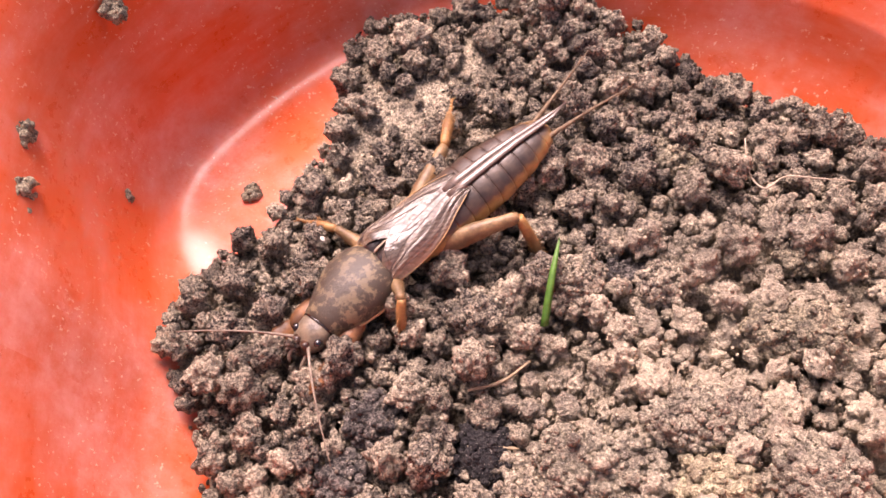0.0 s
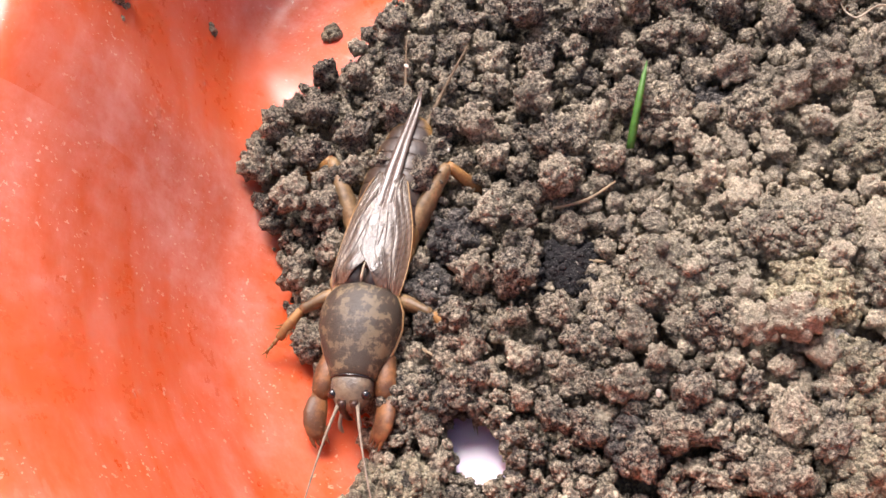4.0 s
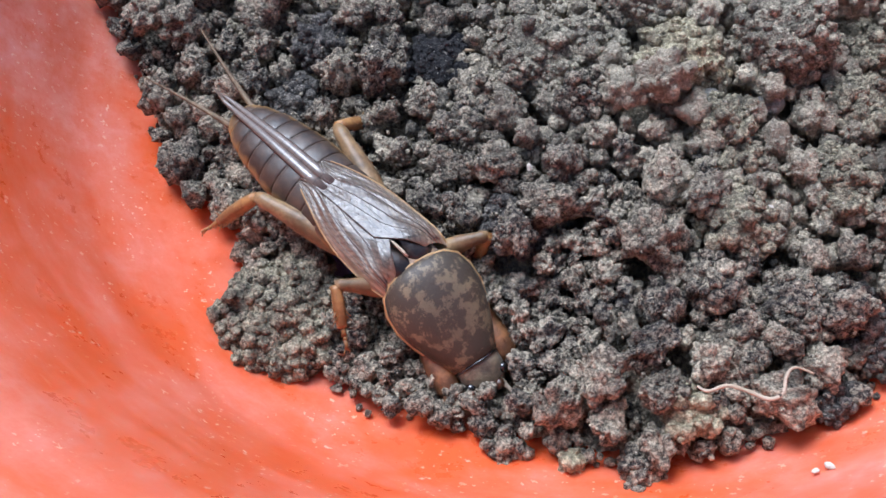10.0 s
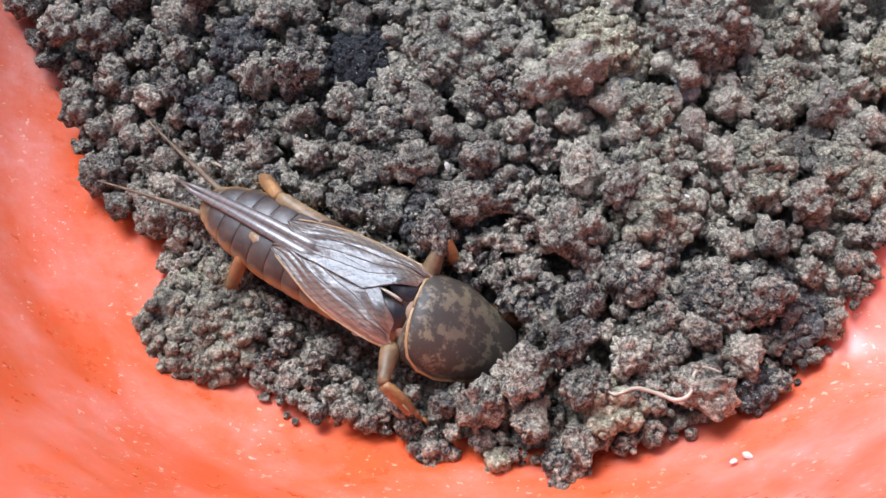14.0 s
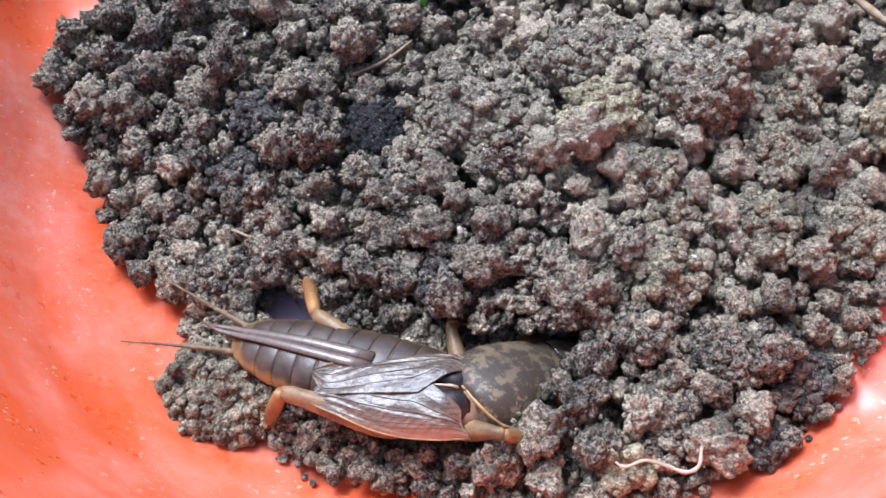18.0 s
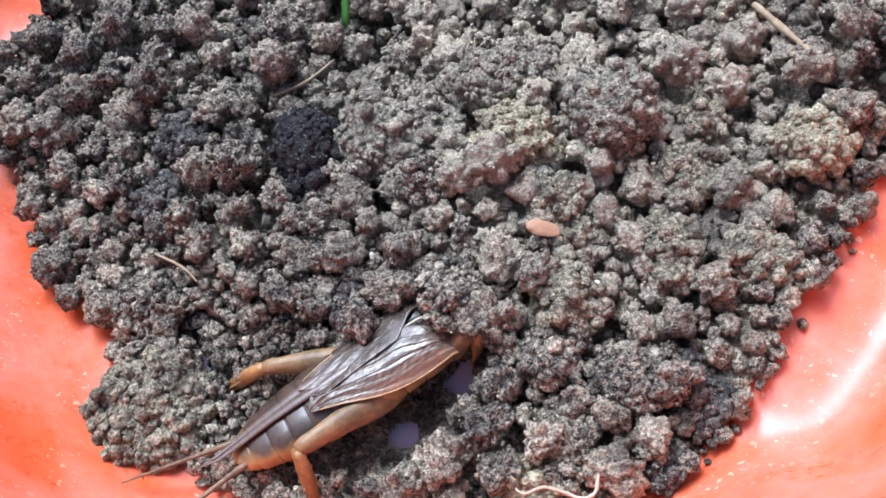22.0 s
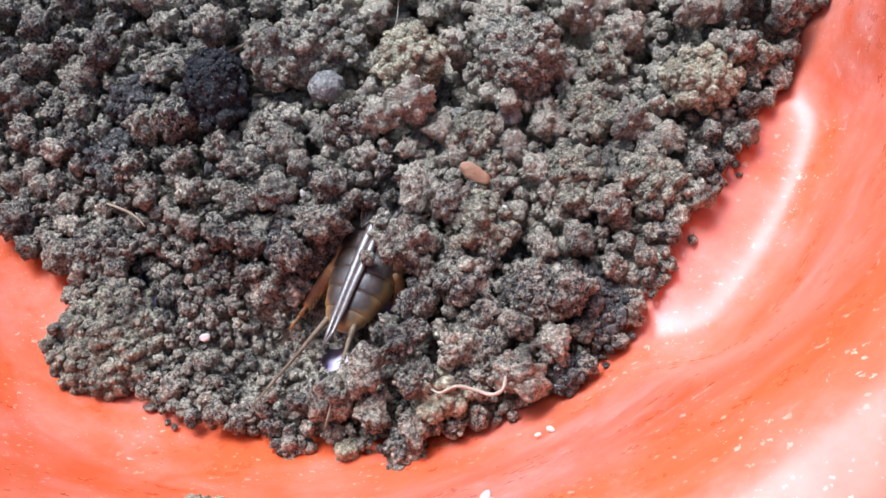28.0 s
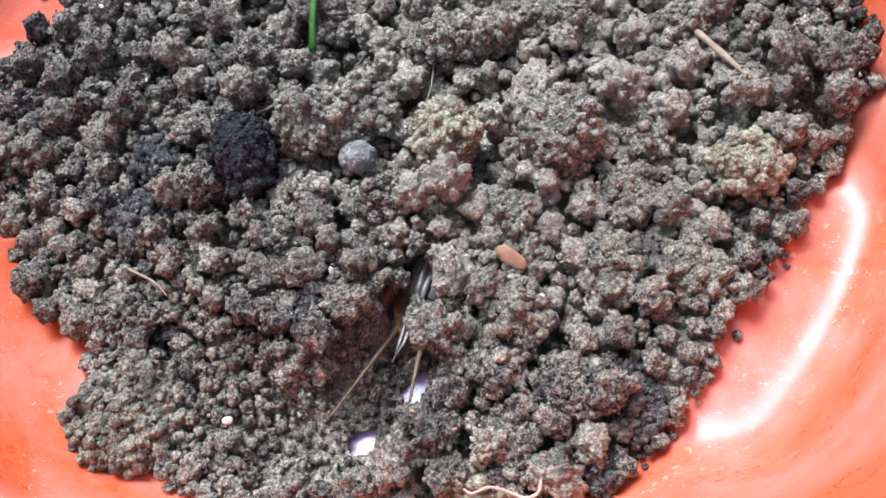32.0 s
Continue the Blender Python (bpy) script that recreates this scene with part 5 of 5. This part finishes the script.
def wing_point(u, v, s):
    """A point of the forewing: u along it, v from the midline to the hanging edge."""
    x = -0.5 - 16.8 * u
    inner = 2.3 - 3.3 * min(1.0, u / 0.27) ** 0.9
    if u > 0.82:
        inner += 2.2 * ((u - 0.82) / 0.18) ** 2.2
    if v > 0.45:
        x += 1.1 * (v - 0.45) / 0.55 * (1 - u) ** 1.5
    spread = 6.2 + 0.7 * math.sin(math.pi * min(1, u * 1.3)) - 4.4 * u ** 1.8
    spread = max(spread, inner + 0.15)
    w = inner + (spread - inner) * v
    y = 4.55 * math.sin(min(1.4, abs(w) / 4.55)) * math.copysign(1, w)
    z = 3.95 - 0.55 * u - 4.0 * (1 - math.cos(min(1.4, max(0.0, abs(w) - 0.9) / 4.1))) + (0.12 if s > 0 else 0.0) + 0.1 * math.sin(11 * v + 3 * u) + 0.3 * noise.noise((4.5 * u, 5 * v, 7 + s)) * math.sin(math.pi * min(1, 1.2 * v)) + (0.07 * math.sin(38 * v + 9 * u) if v > 0.5 else 0)
    z -= 1.3 * max(0.0, 1 - u / 0.13) ** 2
    return Vector((x, s * (1.12 - 0.1 * max(0.0, 1 - u / 0.13)) * y, z))


def wing(s):
    """A forewing: a thin plate over the back that hangs down at the side."""
    bm = bmesh.new()
    nu, nv = 46, 56
    top = [[bm.verts.new(wing_point(i / (nu - 1), j / (nv - 1), s) * MM) for j in range(nv)] for i in range(nu)]
    low = [[bm.verts.new((wing_point(i / (nu - 1), j / (nv - 1), s) - Vector((0, s * 0.02, 0.1))) * MM) for j in range(nv)] for i in range(nu)]
    for i in range(nu - 1):
        for j in range(nv - 1):
            bm.faces.new((top[i][j], top[i + 1][j], top[i + 1][j + 1], top[i][j + 1]))
            bm.faces.new((low[i][j], low[i][j + 1], low[i + 1][j + 1], low[i + 1][j]))
        for j in (0, nv - 1):
            bm.faces.new((top[i][j], low[i][j], low[i + 1][j], top[i + 1][j]))
    bmesh.ops.recalc_face_normals(bm, faces=bm.faces)
    ob = part("forewing", bm, M_WING, cricket, "smoky veined glossy forewing")
    # main veins; the last is the pale hanging edge
    for v0, v1, r in ((0.28, 0.12, 0.06), (0.42, 0.3, 0.09), (0.52, 0.55, 0.1), (0.58, 0.72, 0.06), (0.64, 0.84, 0.06), (0.7, 0.93, 0.05), (0.985, 0.985, 0.13)):
        bm = bmesh.new()
        tube(bm, [wing_point(0.02 + 0.92 * i / 13, v0 + (v1 - v0) * (i / 13), s) + Vector((0, 0, 0.03)) for i in range(14)], [r * (1 - 0.4 * i / 13) for i in range(14)], 6)
        part("vein", bm, M_MARGIN if v0 > 0.9 else M_HEAD, ob, "pale wing edge" if v0 > 0.9 else "dark raised wing vein")


def hind_wing(s):
    """The folded hind wing, a slender pleated tail along the back."""
    bm = bmesh.new()
    pts = [(-11, s * 0.6, 3.4), (-14, s * 0.6, 3.45), (-19, s * 0.55, 3.35), (-24, s * 0.4, 2.95), (-28, s * 0.35, 2.35), (-31, s * 0.3, 2.0), (-33.8, s * (0.3 - 0.4), 2.3)]
    tube(bm, pts, [0.66, 0.68, 0.64, 0.55, 0.42, 0.26, 0.05], 8, 0.4)
    part("hind_wing", bm, M_HINDWING, abdomen, "long folded hind wing")


AX, AW, AT, AB = (0, 3.4, 10, 18, 23.6, 27, 29, 29.8), (3.8, 4.5, 4.85, 4.75, 4.05, 3.15, 2.15, 0.95), (2.5, 2.9, 3.15, 3.05, 2.6, 2.0, 1.4, 0.7), (2.7, 3.0, 3.1, 3.0, 2.4, 1.8, 1.2, 0.6)
bm = body_loft([(-a, b, c, d) for a, b, c, d in zip(AX, AW, AT, AB)], 28)
abdomen = part("abdomen", bm, M_ABDOMEN, cricket, "banded brown abdomen with orange sides")
abdomen.location = (-2 * MM, 0, 0)
for k in range(10):
    x0, x1 = -4.2 - 2.6 * k, max(-29.7, -4.2 - 2.6 * (k + 1) + 0.1)
    secs = []
    for x, g in ((x0, 1.0), (x0 - 0.2, 1.022), ((x0 + x1) / 2, 1.032), (x1 + 0.3, 1.04), (x1 + 0.08, 1.03), (x1, 1.0)):
        secs.append((x, g * float(np.interp(-x, AX, AW)), g * float(np.interp(-x, AX, AT)), g * float(np.interp(-x, AX, AB))))
    bm = body_loft(secs, 36)
    part("tergite", bm, M_ABDOMEN, abdomen)
CERCUS = ((-28.2, 1.7, 0.4), (-32.5, 2.4, 1.2), (-42.5, 4.8, 2.0))
for s in (-1, 1):
    wing(s)
    hind_wing(s)
    a, b, c = (Vector((p[0], p[1] * s, p[2])) for p in CERCUS)
    bm = bmesh.new()
    tube(bm, bend(a, b, c, 18), [0.5, 0.46] + [0.4 - 0.021 * k for k in range(16)], 8)
    cercus = part("cercus", bm, M_CERCUS, abdomen, "long straw-brown tail bristle")
    bm = bmesh.new()
    rnd = random.Random(8 + s)
    for k in range(130):
        u = rnd.uniform(0.02, 0.97)
        p = a * (1 - u) ** 2 + b * 2 * u * (1 - u) + c * u * u
        t = rnd.uniform(0, 6.28)
        tube(bm, [p, p + Vector((-0.6, math.cos(t) * 0.85, math.sin(t) * 0.85)) * rnd.uniform(0.5, 1.2)], [0.03, 0.01], 3)
    part("hairs", bm, M_CERCUS, cercus)


def fuzz(bm, pts, radii, count, length, rnd):
    """Fine hairs off a limb."""
    for _ in range(count):
        k = rnd.randrange(len(pts) - 1)
        u = rnd.random()
        p, q = Vector(pts[k]), Vector(pts[k + 1])
        d = (q - p).normalized()
        t = rnd.uniform(0, 6.28)
        side = Vector((0, math.cos(t), math.sin(t)))
        r = radii[k] * (1 - u) + radii[k + 1] * u
        o = p.lerp(q, u) + side * r * 0.9
        tube(bm, [o, o + (side + d * 0.9) * length * rnd.uniform(0.5, 1)], [0.03, 0.01], 3)


def leg_pair(kind, s):
    """Thigh (a part) and shin with foot (its sub-part); both lie along +x."""
    hind = kind == "hind"
    L1, L2 = (13.5, 7.4) if hind else (7.2, 4.8)
    rnd = random.Random(30 + s + (5 if hind else 0))
    n = 14
    fat = 1.36 if hind else 1.1
    prof = [0.62, 0.85, 1.0, 1.06, 1.08, 1.07, 1.03, 0.98, 0.9, 0.82, 0.74, 0.68, 0.7, 0.5]
    pts = [(L1 * k / (n - 1), 0, 0.5 * math.sin(math.pi * k / (n - 1))) for k in range(n)]
    bm = bmesh.new()
    radii = [fat * p * (1 if hind else 0.92) for p in prof]
    tube(bm, pts, radii, 14, 1.2)
    fuzz(bm, pts, radii, 60, 0.55, rnd)
    femur = part("hind_femur" if hind else "mid_femur", bm, M_LEG, cricket, "tan-brown hairy thigh")
    m = 10
    line = [(L2 * k / (m - 1), 0, 0.12 * math.sin(math.pi * k / (m - 1))) for k in range(m)]
    radii = [(0.72 if hind else 0.58) * (0.85 + 0.35 * math.sin(math.pi * (0.1 + 0.8 * k / (m - 1)))) for k in range(m)]
    bm = bmesh.new()
    tube(bm, line, radii, 12, 1.1)
    fuzz(bm, line, radii, 46, 0.6, rnd)
    for k in range(4 if hind else 2):
        x = L2 * (0.6 + 0.11 * k)
        tube(bm, [(x, s * 0.5, 0.3), (x + 0.8, s * 1.25, 0.6)], [0.16, 0.03], 6)
        tube(bm, [(x, -s * 0.5, 0.2), (x + 0.9, -s * 1.2, 0.3)], [0.16, 0.03], 6)
    foot = 3.6 if hind else 2.6
    at = L2 - 0.2
    for f0, f1, r0 in ((0, 0.45, 0.36), (0.42, 0.64, 0.28), (0.6, 1.0, 0.26)):
        tube(bm, [(at + foot * f0, 0, 0.1 + 0.3 * f0), (at + foot * (f0 + f1) / 2, 0, 0.2 + 0.3 * f1), (at + foot * f1, 0, 0.05 + 0.3 * f1)], [r0 * 0.8, r0 * 0.85, r0], 8)
    for q in (-1, 1):
        tube(bm, [(at + foot - 0.1, 0, 0.35), (at + foot + 0.45, q * 0.35, 0.3), (at + foot + 0.8, q * 0.42, 0.05)], [0.11, 0.07, 0.02], 5)
    tibia = part("hind_tibia" if hind else "mid_tibia", bm, M_SHIN, femur, "spiny amber shin and foot")
    return femur, tibia


LEGS = {(k, d): leg_pair(k, 1 if d == "L" else -1) for k in ("hind", "mid") for d in "LR"}


def foreleg(s):
    """The digging leg: a stout flattened thigh and a broad curved claw with four teeth, both along +x."""
    rnd = random.Random(60 + s)
    pts, radii = [(-1.5, 0, 0), (0, 0, 0.2), (1.6, 0, 0.3), (3.2, 0, 0.3), (4.6, 0, 0.1), (5.6, 0, 0)], [1.1, 1.5, 1.65, 1.6, 1.35, 0.85]
    bm = bmesh.new()
    tube(bm, pts, radii, 16, 0.8)
    fuzz(bm, pts, radii, 50, 0.6, rnd)
    thigh = part("digging_femur", bm, M_FORELEG, pronotum, "stout red-brown digging thigh")
    bm = bmesh.new()
    line = [(-0.6, 0, 0), (0.6, 0.25 * s, 0.05), (2.0, 0.5 * s, 0.1), (3.4, 0.45 * s, 0.05), (4.6, 0.15 * s, -0.1), (5.3, -0.2 * s, -0.2)]
    tube(bm, line, [0.9, 1.35, 1.55, 1.45, 1.15, 0.6], 16, 0.55)
    for k in range(4):
        y = (0.85 - 0.6 * k) * s
        root_at = Vector((4.3 - 0.25 * k, y * 0.9, -0.05))
        tube(bm, [root_at, root_at + Vector((1.0, -0.15 * s, -0.15)), root_at + Vector((1.7, -0.5 * s, -0.35)), root_at + Vector((2.1, -0.9 * s, -0.6))], [0.42, 0.34, 0.2, 0.04], 8, 0.75)
    fuzz(bm, line[1:5], [1.0, 1.2, 1.1, 0.9], 50, 0.6, rnd)
    shin = part("digging_claw", bm, M_FORELEG, pronotum, "broad toothed red-brown digging claw")
    return thigh, shin


FORE = {"L": foreleg(1), "R": foreleg(-1)}

# ---------------------------------------------------------------- loose crumbs in the burrow
LOOSE = []


def build_loose():
    rng = np.random.default_rng(11)
    meshes = [mesh_from("soil_crumb", lump(BALL[4][0], 400 + k, 0.45, 0.5) * MM, BALL[4][1], M_CRUMB, True) for k in range(8)]
    placed = []
    tries = 0
    while len(placed) < 260 and tries < 9000:
        tries += 1
        x, y, z, r0 = DUG[rng.integers(len(DUG))]
        x, y = x + rng.uniform(-r0, r0), y + rng.uniform(-r0, r0)
        r = float(np.clip(np.exp(rng.normal(0.3, 0.32)), 0.7, 2.1))
        if reach(x, y) > edge_r(x, y) - r or y < -3:
            continue
        if any(math.hypot(x - px, y - py) < pr + r for px, py, pr in PITS[:4]):
            continue
        i, j = cell(x, y)
        if TOP[i, j] > TARGET[i, j] - 0.6:
            continue
        zz = drop(x, y, r)
        if zz > float(soil_h(x, y)) + 0.7:
            continue
        settle_on(x, y, zz, r)
        placed.append((x, y, zz, r))
    for k, (x, y, z, r) in enumerate(placed):
        ob = new("soil_crumb", meshes[k % 8])
        tagged(ob, "loose grey-brown crumb of earth over the burrow", "crumb", "loose crumbs over the burrow")
        s = r * rng.uniform(0.85, 1.15, 3)
        ob.scale = s
        LOOSE.append((ob, (x, y, z, r), tuple(rng.uniform(-180, 180, 3))))


FILL = []
_rng = np.random.default_rng(33)
_fx = [(-24.0, 22.6), (-22.4, 20.6), (-23.2, 18.4), (-23.6, 25.4), (-21.6, 23.4), (-25.4, 24.2), (-20.8, 19.0), (-24.6, 20.4), (-22.0, 26.6), (-25.2, 27.0)]
for k in range(22):
    x, y = _fx[k % 10]
    r = float(_rng.uniform(1.7, 2.3)) if k < 10 else float(_rng.uniform(1.0, 1.7))
    x, y = x + float(_rng.uniform(-0.6, 0.6)), y + float(_rng.uniform(-0.6, 0.6))
    z = float(bowl_floor(x, y)) + 1.6 if k < 10 else float(bowl_floor(x, y)) + 4.3
    ob = clod("soil_crumb", 330 + k, (r, r * 0.95, r * 0.9), M_CRUMB, "loose grey-brown crumb of earth over the burrow", "crumb", "loose crumbs over the burrow", 0.45, 0.5, 4)
    FILL.append((ob, x, y, z))

# crumbs that slide over the shield as the animal digs in
COVER = []
for k in range(26):
    r = float(_rng.uniform(0.9, 1.9))
    ob = clod("soil_crumb", 380 + k, (r, r * 0.95, r * 0.9), M_CRUMB, "loose grey-brown crumb of earth over the burrow", "crumb", "loose crumbs over the burrow", 0.45, 0.5, 4)
    COVER.append((ob, r, float(_rng.uniform(-1.0, 9)), float(_rng.uniform(-4.2, 4.2))))

def keyed(ob, rows):
    """Hold the first row at 0 s and the last at 32 s."""
    if rows[0][0] > 0:
        rows = [(0, rows[0][1])] + rows
    if rows[-1][0] < 32:
        rows = rows + [(32, rows[-1][1])]
    walk(ob, rows)


def p_mm(x, y, z, rx=0, ry=0, rz=0):
    return pose(x * MM, y * MM, z * MM, rx, ry, rz)


def loose_motion():
    times = [0, 6, 7, 8, 9, 10, 11, 12, 13, 14.5, 15.5, 16.5, 17, 18, 19, 20, 21, 22, 23, 24, 25.2, 26.5, 27, 28, 29, 30, 31, 32]
    axes = {t: np.array(body_axis(t)) for t in times}
    rng = np.random.default_rng(21)
    for ob, (x, y, z, r), turn in LOOSE:
        p = np.array([x, y, z])
        rows, touched, spin = [], False, np.array(turn)
        for t in times:
            if t >= 8:
                before = p.copy()
                for _ in range(3):
                    ax = axes[t]
                    d = p - ax[:, :3]
                    dist = np.linalg.norm(d, axis=1)
                    gap = dist - ax[:, 3] - 0.55 * r
                    k = int(np.argmin(gap))
                    if gap[k] >= 0:
                        break
                    way = d[k] / max(dist[k], 0.01)
                    if t >= 18.5 and k >= (7 if t <= 24.5 else 9):
                        way[2] = 0
                        way += 1e-3
                    elif t < 18.5:
                        way[2] = 0.05
                    elif way[2] > -0.25:
                        way[2] += 0.35
                    way /= np.linalg.norm(way)
                    p = ax[k, :3] + way * (ax[k, 3] + 0.6 * r)
                    touched = True
                if touched:
                    i, j = cell(p[0], p[1])
                    rest = float(BED[i, j]) + 0.5 * r
                    ax = axes[t]
                    dx = np.hypot(ax[:, 0] - p[0], ax[:, 1] - p[1])
                    over = dx < ax[:, 3] * 0.9
                    if over.any() and p[2] > ax[over, 2].max():
                        rest = max(rest, float((ax[over, 2] + np.sqrt(ax[over, 3] ** 2 - dx[over] ** 2)).max()) + 0.45 * r)
                    p[2] = max(min(p[2], rest + 0.3), rest - 1.5, float(bowl_floor(p[0], p[1])) + 0.5 * r)
                if t >= 22:
                    for px, py, pr in PITS[4:]:
                        far = math.hypot(p[0] - px, p[1] - py)
                        if far < pr + 0.5 * r:
                            p[:2] = (px, py) + (p[:2] - (px, py)) / max(far, 0.1) * (pr + 0.55 * r)
                move = float(np.linalg.norm(p - before))
                spin = spin + rng.uniform(-1, 1, 3) * min(60.0, move * 18)
            rows.append((t, p_mm(*p, *spin)))
        keep = ob.scale.copy()
        if touched:
            walk(ob, rows)
        else:
            ob.matrix_basis = rows[0][1]
        ob.scale = keep


def motions():
    keyed(cricket, [(t, p_mm(x, y, z, rx, ry, rz)) for t, x, y, z, rx, ry, rz in CRICKET])
    keyed(pronotum, [(t, pose(0, 0, 0, rx, ry, rz)) for t, rx, ry, rz in FRONT])
    keyed(abdomen, [(t, p_mm(slide, 0, 0, rx, ry, rz)) for t, slide, rx, ry, rz in ABDOMEN])
    for (kind, side), rows in ((("hind", "L"), HIND_L), (("hind", "R"), HIND_R), (("mid", "L"), MID_L), (("mid", "R"), MID_R)):
        s = 1 if side == "L" else -1
        hip = (-8, 3.0 * s, -1.6) if kind == "hind" else (-1.2, 2.8 * s, -2)
        femur, tibia = LEGS[kind, side]
        keyed(femur, [(t, p_mm(*hip, a, b, c)) for t, a, b, c, d, e, f in rows])
        keyed(tibia, [(t, p_mm(13.5 if kind == "hind" else 7.2, 0, 0, d, e, f)) for t, a, b, c, d, e, f in rows])
    # digging strokes of the forelegs
    for side, s in (("L", 1), ("R", -1)):
        thigh, shin = FORE[side]
        hip = Vector((8.4, 3.5 * s, -1.5))
        rows_a, rows_b = [], []
        for k in range(33):
            dig = 1.0 if 8 <= k <= 24 else 0.2
            yaw = s * (9 + 10 * dig * math.sin(2.3 * k + s))
            m = Matrix.Translation(hip * MM) @ pose(0, 0, 0, 0, (-9 if k > 7 else 1) + 6 * dig * math.sin(1.7 * k), yaw)
            knee = m @ Vector((5.4 * MM, 0, 0))
            n = Matrix.Translation(knee) @ pose(0, 0, 0, s * 24, 4, s * (-4 + 14 * dig * math.sin(2.3 * k + 1 + s)))
            rows_a.append((k, m))
            rows_b.append((k, n))
        walk(thigh, rows_a)
        walk(shin, rows_b)
        base = Vector((15.0, 1.2 * s, 0.6)) * MM
        walk(ANT[side], [(k, Matrix.Translation(base) @ pose(0, 0, 0, 0, -6 + 14 * math.sin(1.1 * k + s) + 26 * min(1, max(0, (k - 18) / 3)), s * 24 + 22 * math.sin(0.9 * k + 2 * s))) for k in range(33)])
    # clods shoved by the animal
    walk(slab, [(0, p_mm(-32.6, 11.6, -2.3)), (6, p_mm(-32.6, 11.6, -2.3)), (9, p_mm(-31.6, 13.8, -1.9, 0, 0, 3)), (10.2, p_mm(-32.0, 12.6, -2.1, 0, 4, 6)), (13, p_mm(-32.0, 13.5, -2.3, 0, 0, 6)), (32, p_mm(-31.2, 13.7, -2.3, 0, 0, 6))])
    walk(MOVERS[26], [(0, p_mm(-10.6, 43, 1.4)), (18, p_mm(-10.0, 42.4, 2.4)), (21, p_mm(-7.6, 41, 5.0, 4)), (24, p_mm(-10.6, 42.6, 6.4, 10)), (26.2, p_mm(-11.6, 43.6, 7.2, 16)), (32, p_mm(-11.6, 43.6, 7.2, 16))])
    walk(MOVERS[27], [(0, p_mm(4.0, 40.5, 0.6)), (21, p_mm(4.0, 40.5, 0.6)), (24, p_mm(4.0, 39.8, 5.0)), (26, p_mm(4.0, 39.4, 7.4)), (32, p_mm(4.0, 39.4, 7.4))])
    log, pale, flat = MOVERS[0], MOVERS[2], MOVERS[3]
    walk(log, [(0, p_mm(17.6, 45, 6.8)), (22, p_mm(17.6, 45, 6.8)), (24, p_mm(18.5, 49, 7.6, -25)), (26.4, p_mm(19.4, 55.5, 6.6, -50)), (32, p_mm(19.4, 55.5, 6.6, -50))])
    walk(pale, [(0, p_mm(18.0, 36.2, 6.4)), (22, p_mm(18.0, 36.2, 6.4)), (24, p_mm(16.5, 38.0, 7.6, 0, -15)), (26.4, p_mm(15.6, 39.2, 8.6, -10, -30, 10)), (32, p_mm(15.6, 39.2, 8.6, -10, -30, 10))])
    walk(flat, [(0, p_mm(4.0, 40.2, 6.0, 0, 0, -14)), (21, p_mm(4.0, 40.2, 6.0, 0, 0, -14)), (24, p_mm(3.0, 43.4, 6.8, 12)), (26.4, p_mm(1.5, 46.2, 8.0, 24, 6)), (32, p_mm(1.5, 46.2, 8.0, 24, 6))])
    walk(root, [(0, p_mm(18.8, -3.4, 5.1)), (8.5, p_mm(18.8, -3.4, 5.1)), (12.5, p_mm(18.2, -3.2, 5.1)), (15.5, p_mm(17.2, -5.0, 4.6)), (20, p_mm(17.0, -5.4, 4.6)), (26.5, p_mm(17.5, -5.1, 4.6)), (32, p_mm(17.5, -5.1, 4.6))])
    walk(turned_up, [(0, p_mm(-14.0, 9.5, -1.5)), (22.5, p_mm(-14.0, 9.5, -1.5)), (24.5, p_mm(-14.6, 9.0, 2.0, 40)), (26.3, p_mm(-15.0, 8.5, 4.0, 15, 10)), (32, p_mm(-15.0, 8.5, 4.0, 15, 10))])
    walk(flake, [(0, p_mm(18.5, 24, -1)), (18.5, p_mm(18.5, 24.5, -1)), (20, p_mm(19.0, 24.0, 6.6, 10, 12, -20)), (22, p_mm(19.4, 23.2, 7.0, 10, 12, -20)), (24, p_mm(20.0, 21.6, 7.0, 15, 20, -30)), (26.5, p_mm(21.3, 21.0, 7.0, 20, 25, -40)), (32, p_mm(21.3, 21.0, 7.0, 20, 25, -40))])
    for k, (ob, x, y, z) in enumerate(FILL):
        t = 17.7 + 0.1 * k
        a = p_mm(x - 3.0 + 0.25 * (k % 10), y + 8.5 + 0.3 * (k % 10), float(soil_h(x, y + 9)) + 0.4)
        walk(ob, [(0, a), (t, a), (t + 0.6, p_mm(x - 0.5, y + 3.0, float(soil_h(x, y + 3)) + 0.6, 50, 20)), (t + 1.0, p_mm(x, y, z, 85, 30)), (32, p_mm(x, y, z, 85, 30))])
    for ob, r, u, v in COVER:
        rows = []
        for t in (18.6, 19, 20, 21, 22, 23, 24):
            x, y, z, rx, ry, rz = interp_rows(CRICKET, t)
            top = 3.4 * math.sqrt(max(0.1, 1 - (v / 5.4) ** 2))
            p = pose(x, y, z, rx, ry, rz) @ pose(0, 0, 0, *interp_rows(FRONT, t)) @ Vector((u, v, top + 0.45 * r))
            p.z = max(p.z, float(soil_h(p.x, p.y)) - 0.8)
            rows.append((t, p_mm(*p, 20 * t, 9 * t, 0)))
        first = interp_rows(CRICKET, 18.6)
        x, y = first[0] + 13 + 0.8 * u, first[1] + 12 + 1.2 * v
        a = p_mm(x, y, float(soil_h(x, y)) + 0.3 * r, 300, 160)
        walk(ob, [(0, a), (17.6, a)] + rows + [(32, rows[-1][1])])
    loose_motion()


build_loose()
motions()
